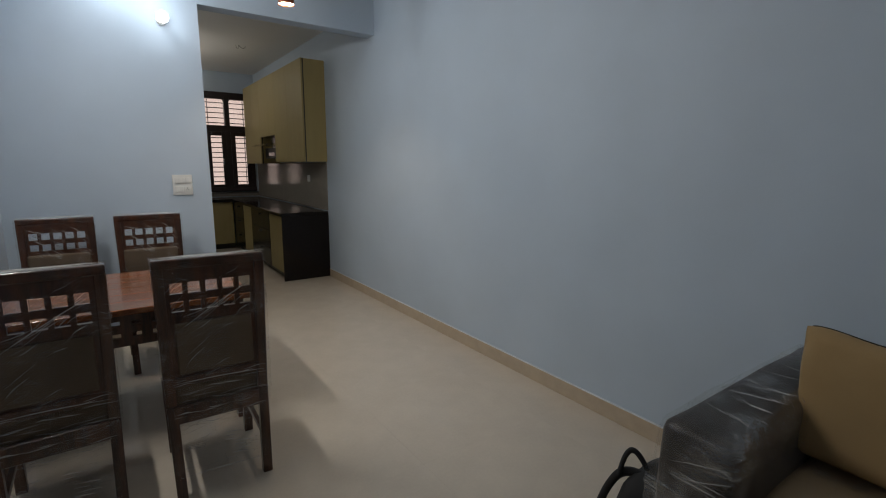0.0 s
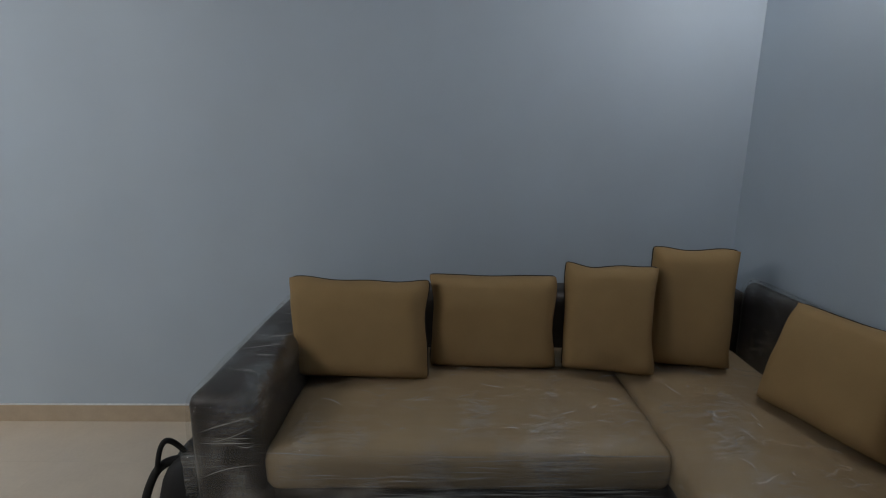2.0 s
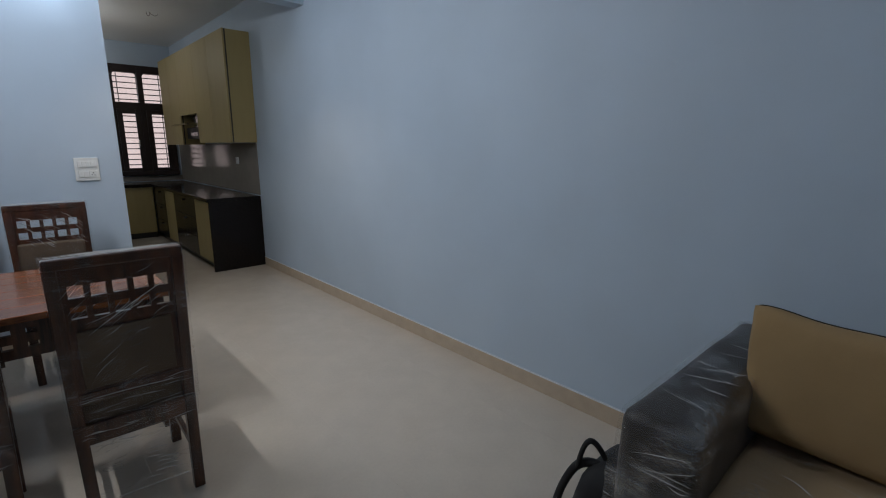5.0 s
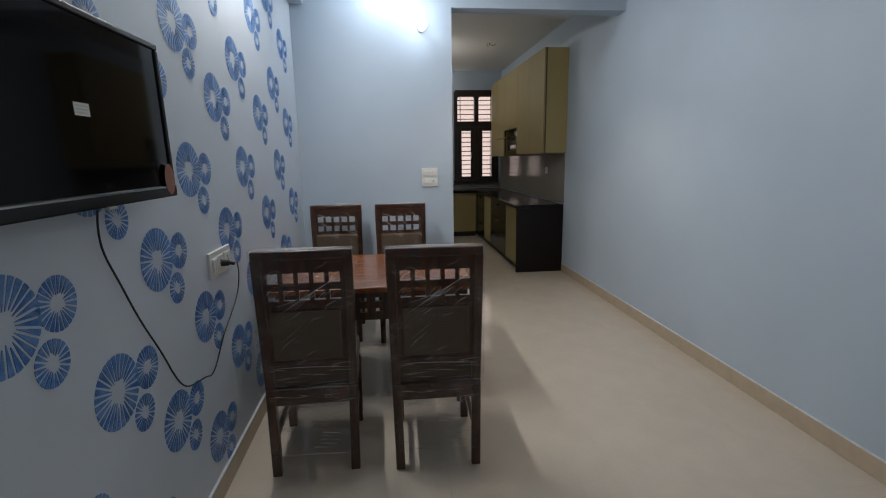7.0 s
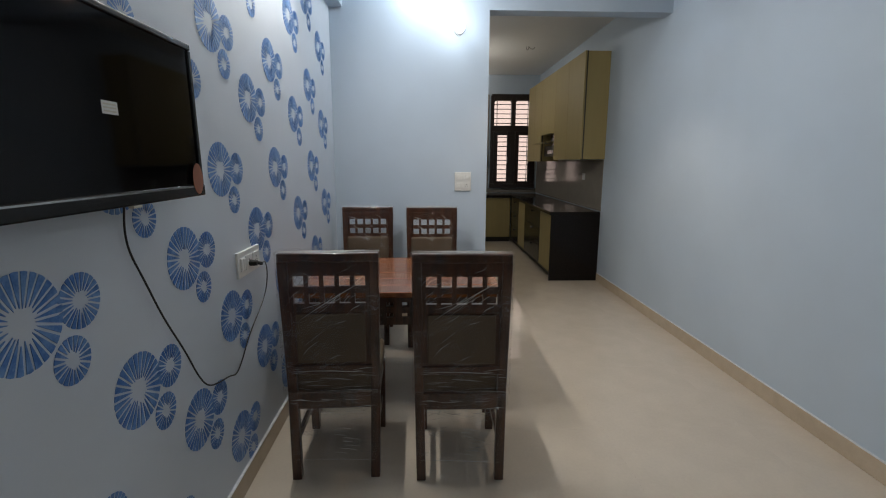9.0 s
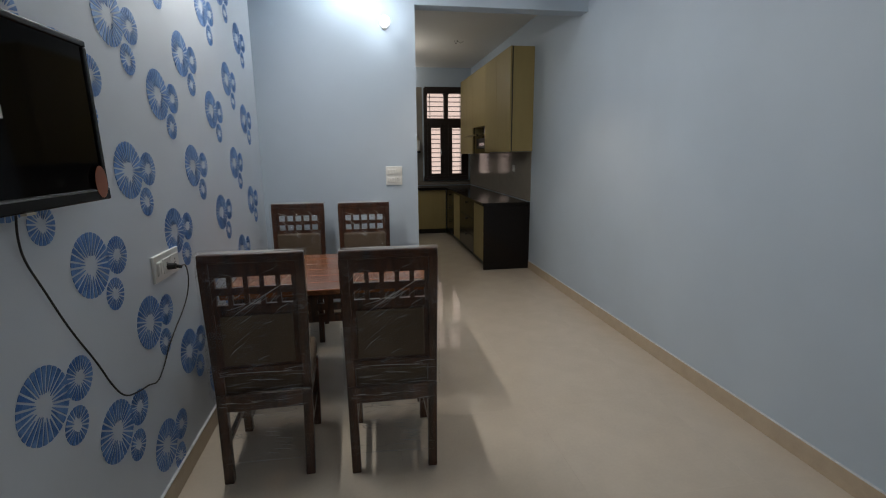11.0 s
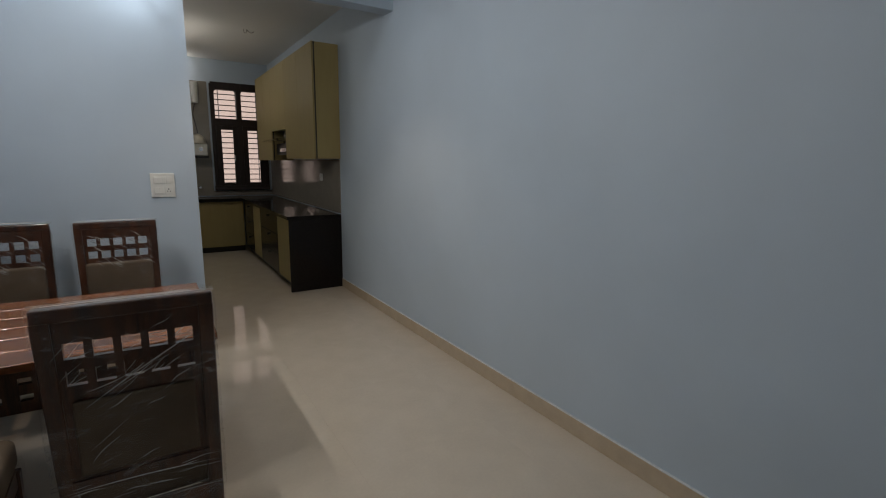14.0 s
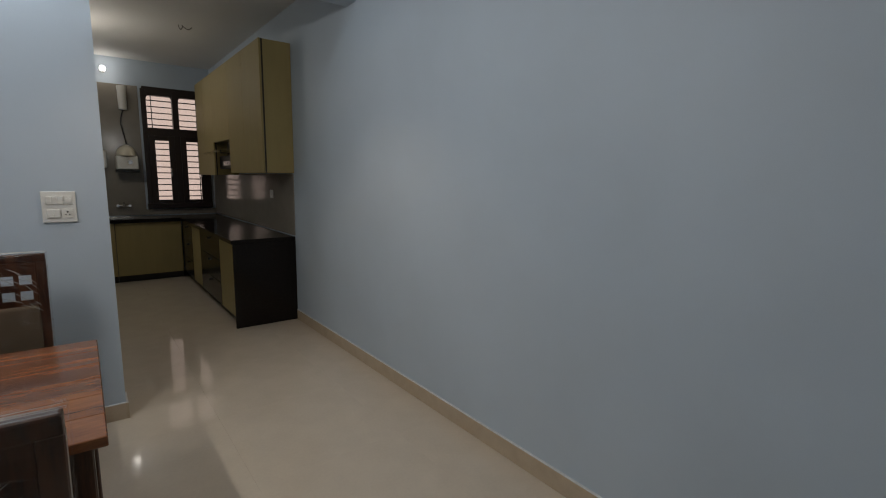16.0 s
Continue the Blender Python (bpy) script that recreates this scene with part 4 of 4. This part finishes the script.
def wall_unit(y0, y1, z0, near=False):
    u = tagged(empty("wall_cabinet", (-0.15, (y0 + y1) / 2, z0)), "tall olive laminate wall cabinet with closed doors", "cabinet", "wall cabinets")
    o = Matrix.Translation((0.15, -(y0 + y1) / 2, -z0))

    def p(name, bm, mat):
        bm.transform(o)
        part(name, bm, mat, u)

    p("body", box(-0.266, -0.003, y0, y1 - 0.002, z0 + 0.004, 2.741), M_LAMINATE)
    p("edge_strip", box(-0.281, -0.2661, y0, y1 - 0.002, z0 + 0.002, 2.743), M_LAM_EDGE)
    n = 2 if y1 - y0 > 0.95 else 1
    for i in range(n):
        a, b = y0 + (y1 - y0) * i / n, y0 + (y1 - y0) * (i + 1) / n
        p("door", box(-0.301, -0.2811, a + 0.001, b - 0.003, z0, 2.745, bevel=0.0015, segments=1), M_LAMINATE)


wall_unit(6.405, 7.64, 1.505)
wall_unit(7.64, 8.45, 1.89)
wall_unit(8.45, 9.45, 1.48)


def hood():
    h = tagged(empty("chimney_hood", (-0.2, 8.045, 1.5)), "slim dark kitchen chimney hood with glass visor", "hood")
    o = Matrix.Translation((0.2, -8.045, -1.5))
    for name, bm, mat in (("body", box(-0.24, -0.01, 7.66, 8.43, 1.56, 1.72, bevel=0.006), M_BLACK), ("duct", box(-0.2, -0.01, 7.89, 8.20, 1.72, 1.899), M_CHROME),
                          ("visor", post(bmesh.new(), (-0.30, 8.045, 1.74), (-0.24, 8.045, 1.77), 0.30, 0.74, 0.0), M_GLASS), ("button_panel", box(-0.246, -0.24, 7.87, 8.22, 1.60, 1.65), M_CHROME)):
        bm.transform(o)
        part(name, bm, mat, h)


hood()


def purifier():
    w = tagged(empty("water_purifier", (-1.155, KEND - 0.01, 1.56)), "white wall-mounted water purifier with clear dome", "purifier")
    part("tank", box(-0.13, 0.13, -0.2, 0, -0.02, 0.17, bevel=0.02, segments=3), M_WHITE, w)
    part("base_tray", box(-0.14, 0.14, -0.21, 0, -0.06, -0.02, bevel=0.006), M_BLACK, w)
    dome = ball(0.125, pose(0, -0.11, 0.17), 1.2)
    bmesh.ops.delete(dome, geom=[v for v in dome.verts if v.co.z < 0.168], context="VERTS")
    part("dome", dome, M_CREAM, w, "translucent clear dome", smooth=True)
    part("dial", rod(bmesh.new(), (0.03, -0.205, 0.08), (0.03, -0.2, 0.08), 0.03, 0.03, 20), M_CHROME, w)
    tagged(tube("purifier_hose", [(-1.14, KEND - 0.05, 1.90), (-1.17, KEND - 0.06, 2.1), (-1.20, KEND - 0.05, 2.2), (-1.15, KEND - 0.04, 2.37)], 0.007, M_BLACK), "thin black hose above the purifier", "hose")
    f = tagged(empty("prefilter", (-1.15, KEND - 0.01, 2.37)), "white cylindrical water prefilter on the tiled wall", "filter")
    part("canister", rod(bmesh.new(), (0, -0.07, 0), (0, -0.07, 0.27), 0.05, 0.055, 24), M_WHITE, f, smooth=False)
    part("cap", rod(bmesh.new(), (0, -0.07, 0.27), (0, -0.07, 0.32), 0.06, 0.058, 24), M_WHITE, f)
    part("bracket", box(-0.03, 0.03, -0.02, 0, 0.05, 0.25), M_WHITE, f)
    b = tagged(empty("small_box", (-1.44, KEND - 0.01, 1.56)), "small white box on the tiled kitchen wall", "box")
    part("case", box(-0.05, 0.05, -0.09, 0, 0, 0.22, bevel=0.006), M_WHITE, b)
    part("lid", box(-0.052, 0.052, -0.095, 0, 0.2201, 0.235, bevel=0.004), M_CREAM, b)


purifier()


def sink():
    s = tagged(empty("sink", (-1.42, 9.65, 0.87)), "steel sink rim set in the black worktop", "sink")
    xs, ys = 0.27, 0.2
    for v in ((-xs, xs, -ys, -ys + 0.02), (-xs, xs, ys - 0.02, ys), (-xs, -xs + 0.02, -ys + 0.02, ys - 0.02), (xs - 0.02, xs, -ys + 0.02, ys - 0.02)):
        part("rim", box(*v, 0.0, 0.006, bevel=0.002, segments=1), M_CHROME, s)
    part("bowl", box(-xs + 0.02, xs - 0.02, -ys + 0.02, ys - 0.02, 0.0005, 0.002), M_CHROME, s)
    t = tagged(empty("tap", (-1.235, KEND - 0.01, 1.02)), "chrome wall-mounted kitchen tap", "tap")
    part("valve_body", rod(bmesh.new(), (-0.07, -0.04, 0), (0.07, -0.04, 0), 0.014, n=14), M_CHROME, t)
    for x in (-0.07, 0.07):
        part("handle", rod(bmesh.new(), (x, -0.0, 0), (x, -0.085, 0.005), 0.016, 0.02, 14), M_CHROME, t)
    tube("spout", [(0, -0.04, 0), (0, -0.09, 0.05), (0, -0.17, 0.06), (0, -0.2, 0.01)], 0.009, M_CHROME, t)


sink()
switch_plate("kitchen_socket", pose(-0.008, 7.1, 1.28, 0, 0, -90), 0.09, 0.09, "small white socket on the kitchen tiles", [(-0.03, 0.03, -0.03, 0.03, "socket")])
hook = tagged(empty("ceiling_hook", (-0.70, 7.74, H)), "bare fan hook and wires on the kitchen ceiling", "hook")
tube("wire", [(0, 0, 0), (0.03, 0, -0.03), (0.08, 0.01, -0.035), (0.1, 0.02, 0)], 0.003, M_BLACK, hook)
tube("ring", [(-0.03, 0, 0), (-0.03, 0, -0.04), (0.0, 0, -0.05), (0.01, 0, 0)], 0.003, M_IRON, hook)


# ---- floor tiles ----
S = 0.80
me_cache = {}
for i in range(-5, 1):
    for k in range(-2, 15):
        x0, x1 = max(W, i * S - 0.35), min(0.0, (i + 1) * S - 0.35)
        y0, y1 = max(BACK, k * S - 0.1), min(KEND, (k + 1) * S - 0.1)
        if x1 - x0 < 0.02 or y1 - y0 < 0.02:
            continue
        key = (round(x1 - x0, 3), round(y1 - y0, 3))
        if key in me_cache:
            t = new("tile", me_cache[key])
            t.parent = floor
        else:
            hx, hy = key[0] / 2 - 0.00015, key[1] / 2 - 0.00015
            t = part("tile", box(-hx, hx, -hy, hy, -0.0038, 0.0, bevel=0.00015, segments=1), M_TILE, floor)
            me_cache[key] = t.data
        t.location = ((x0 + x1) / 2, (y0 + y1) / 2, 0)
